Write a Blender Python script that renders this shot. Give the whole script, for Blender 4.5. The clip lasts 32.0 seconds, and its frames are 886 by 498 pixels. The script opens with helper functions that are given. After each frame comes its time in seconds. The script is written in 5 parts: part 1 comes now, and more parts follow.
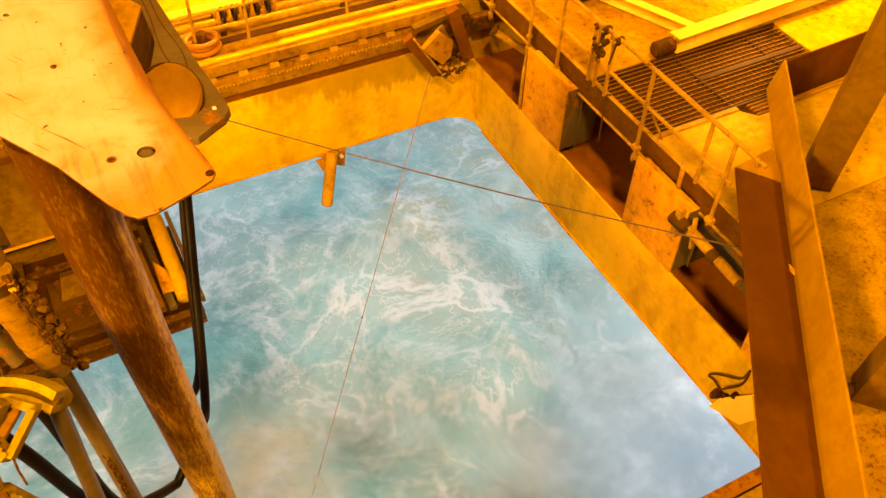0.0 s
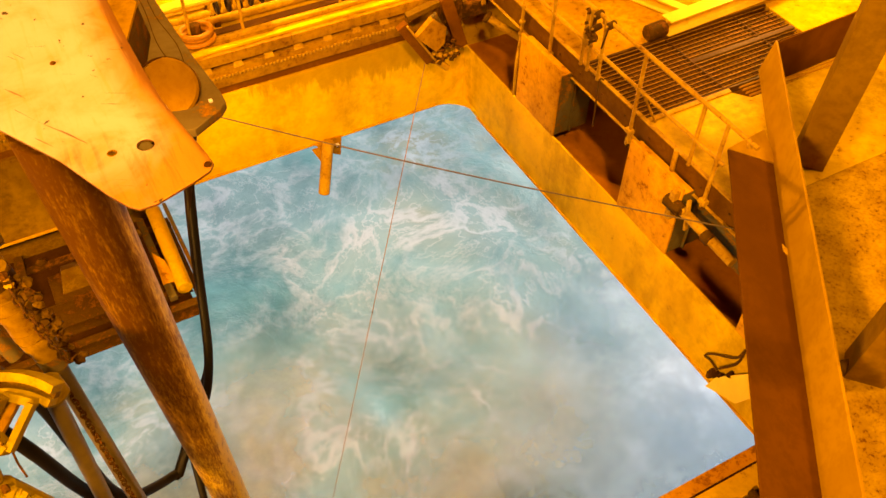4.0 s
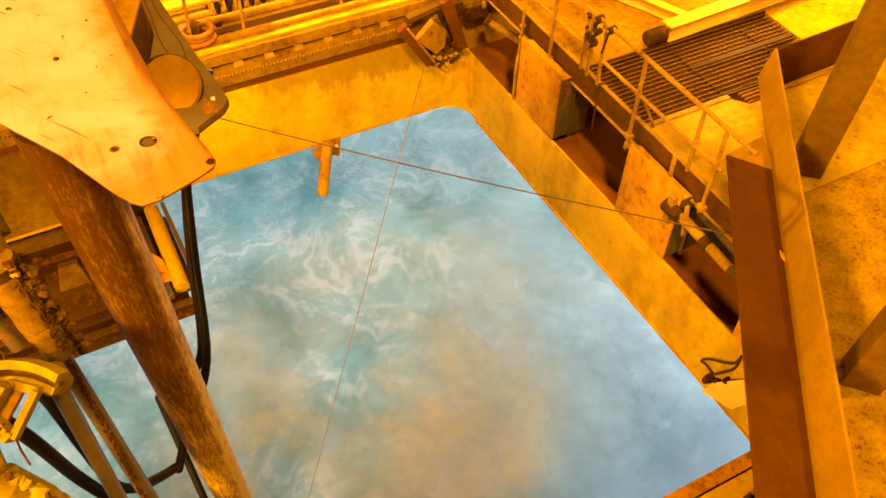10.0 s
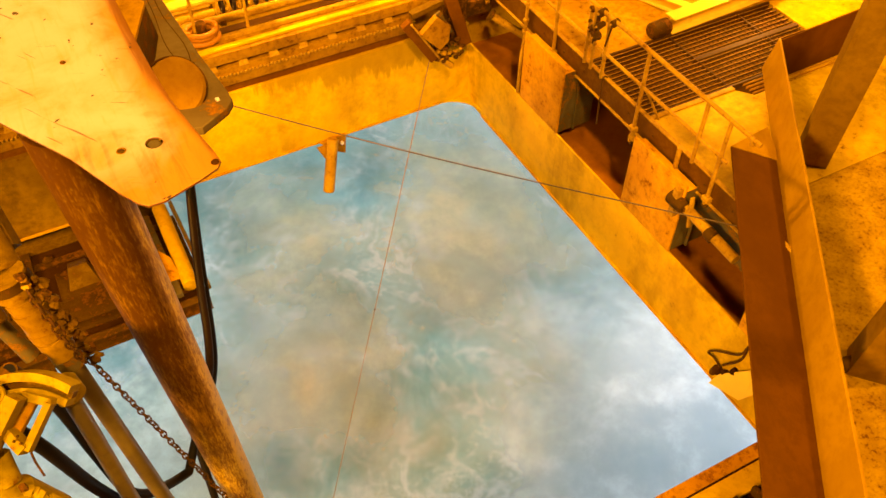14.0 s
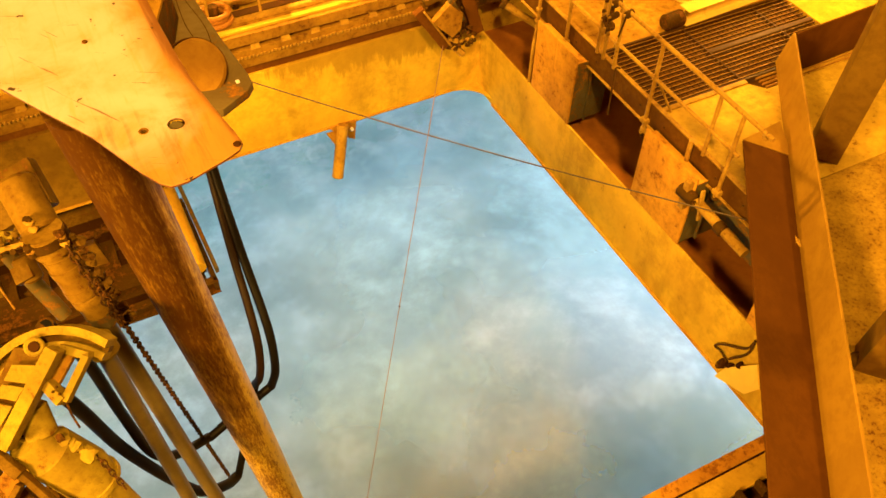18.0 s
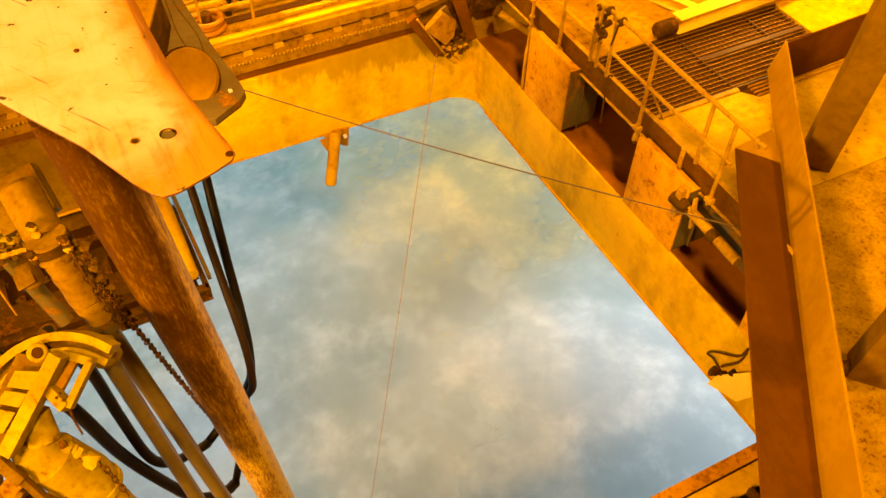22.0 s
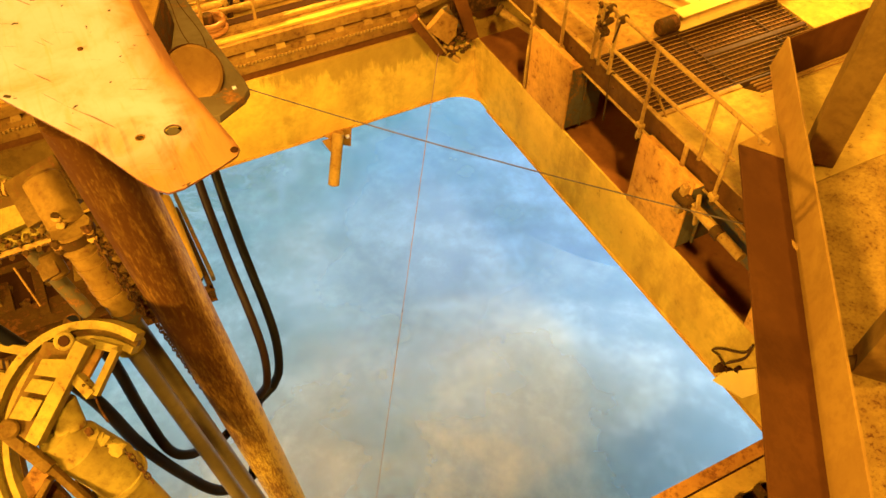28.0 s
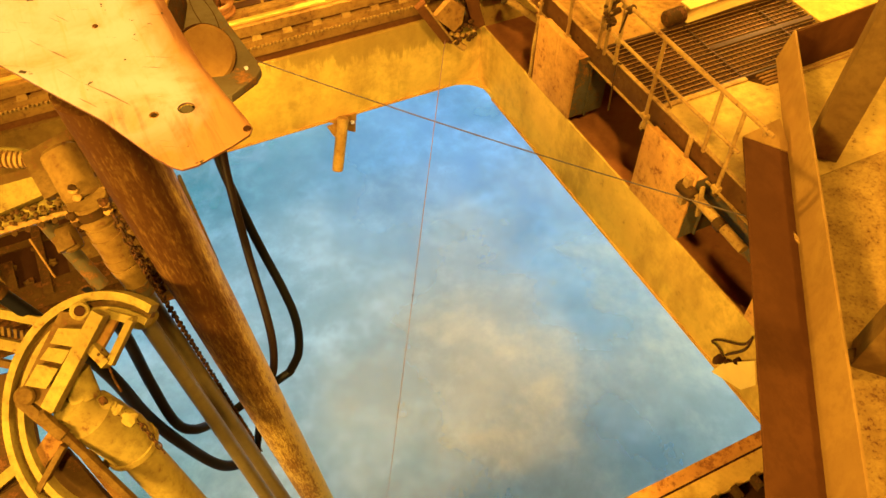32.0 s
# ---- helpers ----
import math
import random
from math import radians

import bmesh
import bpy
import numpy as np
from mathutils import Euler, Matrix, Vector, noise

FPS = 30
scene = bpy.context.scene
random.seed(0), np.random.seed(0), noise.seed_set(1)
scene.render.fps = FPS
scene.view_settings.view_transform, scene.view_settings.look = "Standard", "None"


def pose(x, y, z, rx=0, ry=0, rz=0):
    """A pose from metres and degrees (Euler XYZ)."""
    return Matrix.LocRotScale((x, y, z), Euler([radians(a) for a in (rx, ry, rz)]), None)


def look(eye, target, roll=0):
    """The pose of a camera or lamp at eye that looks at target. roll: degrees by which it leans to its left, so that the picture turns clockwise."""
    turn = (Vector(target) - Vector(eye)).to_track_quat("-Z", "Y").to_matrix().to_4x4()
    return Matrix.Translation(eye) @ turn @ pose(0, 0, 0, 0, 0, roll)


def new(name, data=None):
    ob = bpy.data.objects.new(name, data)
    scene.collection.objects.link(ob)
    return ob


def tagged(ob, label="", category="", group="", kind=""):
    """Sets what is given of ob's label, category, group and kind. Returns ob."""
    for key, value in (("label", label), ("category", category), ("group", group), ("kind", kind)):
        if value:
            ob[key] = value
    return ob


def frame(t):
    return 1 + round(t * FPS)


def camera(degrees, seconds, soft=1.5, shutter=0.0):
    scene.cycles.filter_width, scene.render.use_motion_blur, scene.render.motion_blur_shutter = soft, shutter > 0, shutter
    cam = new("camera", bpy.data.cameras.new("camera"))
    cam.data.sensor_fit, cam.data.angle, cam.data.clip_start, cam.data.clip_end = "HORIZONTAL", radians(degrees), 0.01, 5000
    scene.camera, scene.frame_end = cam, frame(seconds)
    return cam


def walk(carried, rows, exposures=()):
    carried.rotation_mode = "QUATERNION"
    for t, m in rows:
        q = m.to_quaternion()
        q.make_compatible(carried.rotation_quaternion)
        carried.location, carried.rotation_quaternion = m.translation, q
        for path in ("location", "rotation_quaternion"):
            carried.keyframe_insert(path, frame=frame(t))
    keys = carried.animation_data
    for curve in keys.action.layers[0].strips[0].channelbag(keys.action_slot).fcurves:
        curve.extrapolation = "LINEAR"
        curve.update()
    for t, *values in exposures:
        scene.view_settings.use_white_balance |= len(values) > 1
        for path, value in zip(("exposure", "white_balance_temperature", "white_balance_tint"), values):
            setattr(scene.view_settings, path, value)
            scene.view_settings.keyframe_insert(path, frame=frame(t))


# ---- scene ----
cam = camera(53.9, 32.0)
PATH = [
    (0, -0.000, 0.000, 7.500, 43.09, -1.50, -27.58),
    (0.5, -0.011, -0.035, 7.533, 43.15, -1.47, -27.90),
    (1, -0.033, -0.094, 7.587, 43.15, -1.41, -27.95),
    (1.5, -0.035, -0.107, 7.582, 43.13, -1.40, -28.00),
    (2, -0.030, -0.109, 7.582, 43.03, -1.44, -27.98),
    (2.5, -0.018, -0.071, 7.553, 42.89, -1.31, -28.30),
    (3, -0.028, -0.116, 7.573, 42.65, -0.85, -28.30),
    (3.5, -0.010, -0.077, 7.560, 42.38, -0.77, -28.41),
    (5.5, -0.036, -0.057, 7.568, 42.08, -1.22, -28.37),
    (6, -0.035, -0.062, 7.557, 41.93, -1.03, -28.62),
    (6.5, -0.029, -0.057, 7.565, 41.98, -1.32, -28.04),
    (7, -0.035, -0.080, 7.551, 42.15, -1.40, -27.55),
    (7.5, -0.013, -0.077, 7.546, 42.09, -1.52, -27.59),
    (8, -0.015, -0.118, 7.559, 42.31, -1.70, -27.53),
    (8.5, -0.008, -0.100, 7.539, 42.30, -1.34, -28.06),
    (9, -0.017, -0.116, 7.573, 42.42, -1.23, -28.12),
    (9.5, -0.042, -0.106, 7.574, 42.59, -1.38, -28.10),
    (10, -0.032, -0.070, 7.558, 42.44, -1.49, -28.03),
    (10.5, -0.043, -0.081, 7.559, 42.56, -1.60, -27.65),
    (11, -0.043, -0.082, 7.564, 42.51, -1.73, -27.43),
    (11.5, -0.044, -0.082, 7.565, 42.44, -1.48, -27.42),
    (12, -0.039, -0.080, 7.566, 42.47, -1.31, -27.74),
    (12.5, -0.021, -0.073, 7.555, 42.51, -0.88, -27.95),
    (13, -0.021, -0.069, 7.557, 42.36, -0.70, -27.96),
    (13.5, -0.024, -0.066, 7.552, 42.25, -0.78, -28.08),
    (14, -0.028, -0.101, 7.593, 42.09, -0.62, -28.22),
    (14.5, -0.022, -0.077, 7.553, 42.04, -0.31, -28.42),
    (16.5, -0.033, -0.100, 7.591, 41.75, -0.35, -28.69),
    (17, -0.034, -0.075, 7.572, 41.46, -0.82, -28.05),
    (17.5, -0.059, -0.065, 7.571, 41.33, -0.83, -27.67),
    (18, -0.077, -0.085, 7.589, 41.34, -1.17, -27.18),
    (18.5, -0.080, -0.056, 7.580, 41.27, -1.30, -27.30),
    (19, -0.084, -0.075, 7.563, 41.30, -1.26, -27.46),
    (19.5, -0.072, -0.043, 7.568, 41.17, -1.19, -27.74),
    (20, -0.073, -0.065, 7.575, 41.34, -1.61, -27.79),
    (20.5, -0.069, -0.092, 7.592, 41.41, -1.58, -27.97),
    (21, -0.060, -0.073, 7.591, 41.46, -1.38, -27.73),
    (21.5, -0.072, -0.114, 7.597, 41.86, -1.57, -27.70),
    (22, -0.070, -0.071, 7.593, 41.75, -1.55, -27.45),
    (22.5, -0.069, -0.066, 7.573, 41.79, -1.56, -27.59),
    (23, -0.074, -0.065, 7.575, 41.64, -1.50, -27.27),
    (23.5, -0.073, -0.060, 7.577, 41.52, -1.76, -27.04),
    (24, -0.083, -0.074, 7.569, 41.49, -1.73, -26.99),
    (24.5, -0.070, -0.097, 7.591, 41.69, -1.26, -27.33),
    (25, -0.075, -0.123, 7.592, 41.94, -1.09, -27.65),
    (25.5, -0.086, -0.110, 7.595, 42.20, -1.32, -27.83),
    (27.5, -0.076, -0.072, 7.582, 41.78, -1.00, -27.73),
    (28, -0.085, -0.080, 7.575, 41.82, -1.07, -27.70),
    (28.5, -0.109, -0.089, 7.568, 41.78, -1.20, -27.25),
    (29, -0.114, -0.087, 7.561, 41.38, -1.21, -27.10),
    (29.5, -0.111, -0.070, 7.587, 41.06, -1.36, -26.83),
    (30, -0.118, -0.098, 7.605, 41.04, -1.23, -26.89),
    (30.5, -0.118, -0.075, 7.588, 41.03, -1.52, -26.69),
    (31, -0.132, -0.085, 7.573, 41.16, -1.82, -26.71),
    (31.5, -0.108, -0.076, 7.588, 40.93, -1.63, -26.76),
    (32, -0.128, -0.108, 7.586, 41.08, -1.74, -26.87),
]
EXPOSURES = [(0.0, 1.13, 6950, 25), (8.0, 1.15, 7050, 28), (10.0, 1.15, 6750, 21), (14.0, 1.15, 6850, 23), (17.0, 1.15, 6300, 15), (18.0, 1.15, 6000, 12), (19.0, 1.15, 7400, 26), (20.5, 1.2, 7600, 28), (22.0, 1.15, 7000, 20), (23.2, 1.15, 5400, 0),
             (24.5, 1.15, 5100, -1), (26.0, 1.15, 5200, 2), (28.0, 1.15, 5450, 7), (29.0, 1.15, 6200, 12), (30.0, 1.15, 7350, 14), (31.0, 1.15, 7150, 9), (32.0, 1.15, 5100, 3)]
walk(cam, [(t, pose(*p)) for t, *p in PATH], EXPOSURES)

# ---- light: overcast daylight on the sea from under the deck, sodium floodlights above it ----
world = bpy.data.worlds.new("sky")
scene.world = world
world.use_nodes = True
sky = world.node_tree.nodes.new("ShaderNodeTexSky")
sky.sky_type, sky.sun_disc = "NISHITA", False
sky.sun_elevation, sky.sun_rotation = radians(43), radians(62)
sky.dust_density, sky.ozone_density = 1.2, 1.5
back = world.node_tree.nodes["Background"]
back.inputs["Strength"].default_value = 0.085
world.node_tree.links.new(sky.outputs[0], back.inputs["Color"])

sun = new("sun", bpy.data.lights.new("sun", "SUN"))
sun.data.energy, sun.data.angle, sun.data.color = 1.10, radians(35), (1.0, 0.97, 0.93)
sun.matrix_world = look((26, 14, 28), (0, 0, 0))

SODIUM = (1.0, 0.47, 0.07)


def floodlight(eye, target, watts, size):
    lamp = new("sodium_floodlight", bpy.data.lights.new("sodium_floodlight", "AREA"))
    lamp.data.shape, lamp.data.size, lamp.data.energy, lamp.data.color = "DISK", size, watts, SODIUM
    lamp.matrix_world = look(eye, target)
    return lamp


# Unseen lamps, added and placed by how the steel and sea look lit.
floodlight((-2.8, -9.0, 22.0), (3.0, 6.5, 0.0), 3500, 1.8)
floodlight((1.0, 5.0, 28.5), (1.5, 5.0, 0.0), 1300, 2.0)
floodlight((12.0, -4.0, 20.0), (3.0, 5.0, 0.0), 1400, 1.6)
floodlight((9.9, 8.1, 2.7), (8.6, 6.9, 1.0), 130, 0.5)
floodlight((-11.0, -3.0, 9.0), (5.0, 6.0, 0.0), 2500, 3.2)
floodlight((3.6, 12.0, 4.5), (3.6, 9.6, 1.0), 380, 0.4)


# ---- materials ----
def material(name):
    m = bpy.data.materials.new(name)
    m.use_nodes = True
    n = m.node_tree.nodes
    n.clear()
    out = n.new("ShaderNodeOutputMaterial")
    return m, n, m.node_tree.links, out


def noise_node(n, l, coord, scale, detail=6.0, rough=0.6, distort=0.0):
    k = n.new("ShaderNodeTexNoise")
    k.inputs["Scale"].default_value, k.inputs["Detail"].default_value = scale, detail
    k.inputs["Roughness"].default_value, k.inputs["Distortion"].default_value = rough, distort
    l.new(coord, k.inputs["Vector"])
    return k.outputs["Fac"]


def ramp(n, l, fac, a, b, lo=0.0, hi=1.0):
    k = n.new("ShaderNodeMapRange")
    k.interpolation_type = "SMOOTHSTEP"
    for key, v in (("From Min", a), ("From Max", b), ("To Min", lo), ("To Max", hi)):
        k.inputs[key].default_value = v
    l.new(fac, k.inputs["Value"])
    return k.outputs["Result"]


def blend(n, l, fac, a, b):
    k = n.new("ShaderNodeMix")
    k.data_type = "RGBA"
    if isinstance(fac, float):
        k.inputs[0].default_value = fac
    else:
        l.new(fac, k.inputs[0])
    for i, v in ((6, a), (7, b)):
        if isinstance(v, tuple):
            k.inputs[i].default_value = (*v, 1.0)
        else:
            l.new(v, k.inputs[i])
    return k.outputs[2]


def maths(n, l, op, a, b):
    k = n.new("ShaderNodeMath")
    k.operation = op
    for i, v in ((0, a), (1, b)):
        if isinstance(v, (int, float)):
            k.inputs[i].default_value = v
        else:
            l.new(v, k.inputs[i])
    return k.outputs[0]


def stretched(n, l, coord, sx, sy, sz):
    k = n.new("ShaderNodeMapping")
    k.inputs["Scale"].default_value = (sx, sy, sz)
    l.new(coord, k.inputs["Vector"])
    return k.outputs[0]


def steel(name, base, worn, rust=(0.105, 0.046, 0.004), amount=0.5, rough=0.55, metal=0.0, size=1.0, bump=0.25, streak=0.5, grime_shade=0.0, gloss=0.03, drips=None):
    """Painted plate: two tones of worn paint, rust blots and runs, fine pitting."""
    m, n, l, out = material(name)
    c = n.new("ShaderNodeTexCoord").outputs["Object"]
    broad = noise_node(n, l, c, 0.9 / size, 8, 0.62, 0.15)
    mid = noise_node(n, l, c, 6.5 / size, 11, 0.74, 0.1)
    fine = noise_node(n, l, c, 70 / size, 6, 0.75)
    runs = noise_node(n, l, stretched(n, l, c, 9 / size, 9 / size, 0.7 / size), 1.0, 8, 0.7, 0.1)
    col = blend(n, l, ramp(n, l, broad, 0.36, 0.66, 0.0, 0.8), base, worn)
    col = blend(n, l, ramp(n, l, mid, 0.42, 0.62, 0.0, 0.6), col, worn)
    t = 0.70 - 0.24 * amount
    blots = ramp(n, l, maths(n, l, "ADD", maths(n, l, "MULTIPLY", mid, 0.75), maths(n, l, "MULTIPLY", broad, 0.3)), t, t + 0.09)
    rusty = maths(n, l, "MAXIMUM", blots, ramp(n, l, runs, 0.60, 0.74, 0.0, streak))
    # Soft upright clouds: grime, and on the coaming walls painted shade too.
    if grime_shade:
        cloudy = noise_node(n, l, stretched(n, l, c, 1.1 / size, 1.1 / size, 0.28 / size), 1.0, 7, 0.62, 0.2)
        col = blend(n, l, ramp(n, l, maths(n, l, "ADD", maths(n, l, "MULTIPLY", cloudy, 0.8), maths(n, l, "MULTIPLY", mid, 0.25)), 0.48, 0.68, 0.0, grime_shade), col, tuple(0.42 * v for v in worn))
    if drips:
        height = n.new("ShaderNodeSeparateXYZ")
        l.new(c, height.inputs[0])
        ragged = noise_node(n, l, stretched(n, l, c, 7, 7, 1.1), 1.0, 8, 0.7)
        spread = noise_node(n, l, stretched(n, l, c, 0.8, 0.8, 0.1), 1.0, 3, 0.5)
        runoff = maths(n, l, "ADD", maths(n, l, "MULTIPLY", height.outputs["Z"], 0.9), maths(n, l, "ADD", maths(n, l, "MULTIPLY", ragged, 0.9), maths(n, l, "MULTIPLY", spread, 1.6)))
        col = blend(n, l, ramp(n, l, runoff, drips, drips + 0.16, 0.0, 0.6), col, tuple(0.45 * v for v in worn))
    speck = blend(n, l, ramp(n, l, fine, 0.4, 0.7), rust, tuple(v * 1.9 for v in rust))
    col = blend(n, l, rusty, col, speck)
    p = n.new("ShaderNodeBsdfPrincipled")
    l.new(col, p.inputs["Base Color"])
    l.new(ramp(n, l, maths(n, l, "ADD", maths(n, l, "MULTIPLY", fine, 0.4), rusty), 0.1, 1.2, rough, min(rough + 0.3, 0.95)), p.inputs["Roughness"])
    p.inputs["Metallic"].default_value, p.inputs["Specular IOR Level"].default_value = metal, gloss
    p.inputs["Specular Tint"].default_value = (1.0, 0.72, 0.25, 1.0)
    b = n.new("ShaderNodeBump")
    b.inputs["Strength"].default_value, b.inputs["Distance"].default_value = bump, 0.012 * size
    l.new(maths(n, l, "ADD", maths(n, l, "MULTIPLY", mid, 0.7), maths(n, l, "MULTIPLY", fine, 0.35)), b.inputs["Height"])
    l.new(b.outputs[0], p.inputs["Normal"])
    l.new(p.outputs[0], out.inputs[0])
    return m


# Strong tone patches also paint the uneven light on the coaming walls.
WALL = steel("yellowed_wall_paint", (0.80, 0.56, 0.003), (0.58, 0.37, 0.003), amount=0.32, size=1.3, rough=0.5, streak=0.45, grime_shade=0.55)
STAINED = steel("oil_run_wall_paint", (0.82, 0.58, 0.003), (0.58, 0.37, 0.003), amount=0.30, size=1.3, rough=0.5, streak=0.3, grime_shade=0.45, drips=1.28)
BEAM = steel("grey_beam_paint", (0.40, 0.230, 0.004), (0.23, 0.115, 0.003), amount=0.58, rough=0.5, size=0.6, bump=0.5, grime_shade=0.45)
DIRTY = steel("greasy_rusted_steel", (0.085, 0.048, 0.003), (0.034, 0.017, 0.002), amount=0.75, rough=0.5, size=0.5, bump=0.5)
DARK = steel("dark_underdeck_steel", (0.055, 0.024, 0.004), (0.028, 0.012, 0.002), amount=0.4, rough=0.8)
# Lightened colour stands in for bounced light inside the recess.
RECESS = steel("recess_bounce_brown", (0.36, 0.15, 0.006), (0.26, 0.10, 0.005), amount=0.3, rough=0.7)
# Brown for girder faces turned from the lamps: their shade as colour.
SHADE_BROWN = steel("shaded_girder_brown", (0.120, 0.050, 0.001), (0.086, 0.034, 0.001), amount=0.2, rough=0.85, streak=0.2)
DIM_PLATING = steel("scuffed_dim_plating", (0.46, 0.275, 0.004), (0.26, 0.14, 0.003), amount=0.5, rough=0.55, size=0.6, grime_shade=0.4)
DECK = steel("worn_lit_deck_paint", (0.62, 0.44, 0.005), (0.40, 0.26, 0.004), amount=0.42, rough=0.5, size=0.7, grime_shade=0.3)
YELLOW = steel("pale_yellow_beam_paint", (0.85, 0.66, 0.06), (0.74, 0.54, 0.05), amount=0.05, rough=0.35)
RAIL = steel("rail_paint", (0.50, 0.32, 0.012), (0.27, 0.15, 0.008), amount=0.5, rough=0.45, size=0.3)
GREEN = steel("grey_green_paint", (0.115, 0.100, 0.035), (0.085, 0.062, 0.014), rust=(0.16, 0.075, 0.004), amount=0.72, rough=0.5, size=0.6)
MACHINE = steel("cream_machine_paint", (0.375, 0.295, 0.005), (0.215, 0.15, 0.004), amount=0.45, rough=0.42, size=0.3, bump=0.4)
GREASY = steel("grease_caked_paint", (0.175, 0.108, 0.003), (0.075, 0.040, 0.001), amount=0.6, rough=0.4, size=0.22, bump=0.7)
ROD = steel("dull_rod_steel", (0.165, 0.135, 0.035), (0.105, 0.088, 0.03), amount=0.15, rough=0.35, gloss=0.5, size=0.4, streak=0.2)
CHAIN = steel("rusty_chain_steel", (0.07, 0.04, 0.010), (0.04, 0.022, 0.006), amount=0.8, rough=0.6, size=0.2)
GRIT = steel("gritty_nonslip_coating", (0.48, 0.32, 0.004), (0.26, 0.15, 0.003), amount=0.55, rough=0.75, size=0.28, bump=0.9, streak=0.0)
POST = steel("rust_mottled_paint", (0.68, 0.37, 0.003), (0.44, 0.21, 0.003), rust=(0.20, 0.085, 0.004), amount=0.62, rough=0.55, size=0.8, grime_shade=0.4)
# Darker copy of the wall paint: stains plus the shade on the left end.
SHADED_WALL = steel("stained_shaded_paint", (0.30, 0.185, 0.003), (0.16, 0.09, 0.002), amount=0.4, rough=0.5, size=0.9, grime_shade=0.7)
BRACKET = steel("weathered_bracket_grey", (0.150, 0.118, 0.040), (0.085, 0.058, 0.014), rust=(0.20, 0.090, 0.003), amount=0.62, rough=0.5, size=0.9)
BRACE = steel("brown_brace_paint", (0.28, 0.175, 0.004), (0.19, 0.11, 0.003), amount=0.35, rough=0.5, grime_shade=0.3)
FACE = steel("worn_gold_brown_steel", (0.25, 0.145, 0.004), (0.17, 0.085, 0.003), amount=0.25, rough=0.5, size=0.25)
WEB = steel("shade_brown_steel", (0.14, 0.068, 0.003), (0.085, 0.038, 0.002), amount=0.4, rough=0.6, size=0.4)
LIP = steel("orange_upstand_paint", (0.40, 0.245, 0.004), (0.30, 0.17, 0.003), amount=0.2, rough=0.5, streak=0.15, grime_shade=0.2)
STRIP = steel("rust_and_shade_brown", (0.17, 0.072, 0.002), (0.11, 0.042, 0.002), amount=0.4, rough=0.6, size=0.5)
CASING = steel("grease_yellowed_casing", (0.30, 0.190, 0.003), (0.16, 0.09, 0.002), amount=0.5, rough=0.4, size=0.3, bump=0.5)
RUSTLIP = steel("rust_scabbed_lip", (0.66, 0.42, 0.004), (0.42, 0.22, 0.003), amount=0.42, rough=0.7, size=0.25, bump=0.8)


LAY = Vector((0.146, 0.752, -3.587)).rotation_difference(Vector((0, 0, 1)))


def scuffed_pipe():
    """Old varnish-brown pipe, worn to pale metal in long scratches; its lit edge and lit lower length are painted in.
    """
    m, n, l, out = material("scuffed_rusty_pipe")
    c = n.new("ShaderNodeTexCoord").outputs["Object"]
    turn = n.new("ShaderNodeVectorRotate")
    turn.rotation_type = "EULER_XYZ"
    turn.inputs["Rotation"].default_value = LAY.to_euler()
    l.new(c, turn.inputs["Vector"])
    grain = turn.outputs[0]
    long = noise_node(n, l, stretched(n, l, grain, 22, 22, 0.55), 1.0, 7, 0.66, 0.0)
    fine = noise_node(n, l, stretched(n, l, grain, 75, 75, 9), 1.0, 7, 0.72)
    broad = noise_node(n, l, stretched(n, l, grain, 3.0, 3.0, 0.9), 1.0, 7, 0.68, 0.0)
    flake = noise_node(n, l, stretched(n, l, grain, 46, 46, 17), 1.0, 4, 0.6)
    drop = n.new("ShaderNodeSeparateXYZ")
    l.new(grain, drop.inputs[0])
    along = drop.outputs["Z"]
    # Pale right edge: light from that side painted in.
    side = ramp(n, l, drop.outputs["X"], 0.105, 0.142, 0.0, 0.15)
    # Darker at the top, paler below: shade under the plate joins the scuffs.
    wear_light = maths(n, l, "ADD", maths(n, l, "ADD", maths(n, l, "ADD", side, ramp(n, l, along, 0.3, 5.0, -0.08, 0.10)), maths(n, l, "MULTIPLY", long, 0.20)), maths(n, l, "ADD", maths(n, l, "MULTIPLY", fine, 0.46), maths(n, l, "MULTIPLY", broad, 0.36)))
    col = blend(n, l, ramp(n, l, wear_light, 0.43, 0.58), (0.080, 0.034, 0.001), (0.27, 0.155, 0.002))
    col = blend(n, l, ramp(n, l, wear_light, 0.555, 0.66), col, (0.62, 0.46, 0.005))
    col = blend(n, l, ramp(n, l, noise_node(n, l, stretched(n, l, grain, 30, 30, 8), 1.0, 7, 0.72), 0.52, 0.64, 0.0, 0.6), col, (0.14, 0.075, 0.002))
    col = blend(n, l, ramp(n, l, flake, 0.60, 0.74, 0.0, 0.14), col, (0.58, 0.44, 0.03))
    p = n.new("ShaderNodeBsdfPrincipled")
    l.new(col, p.inputs["Base Color"])
    l.new(ramp(n, l, wear_light, 0.4, 0.75, 0.55, 0.30), p.inputs["Roughness"])
    p.inputs["Specular Tint"].default_value = (1.0, 0.72, 0.25, 1.0)
    p.inputs["Specular IOR Level"].default_value = 0.03
    k = n.new("ShaderNodeBump")
    k.inputs["Strength"].default_value, k.inputs["Distance"].default_value = 0.35, 0.004
    l.new(wear_light, k.inputs["Height"])
    l.new(k.outputs[0], p.inputs["Normal"])
    l.new(p.outputs[0], out.inputs[0])
    return m


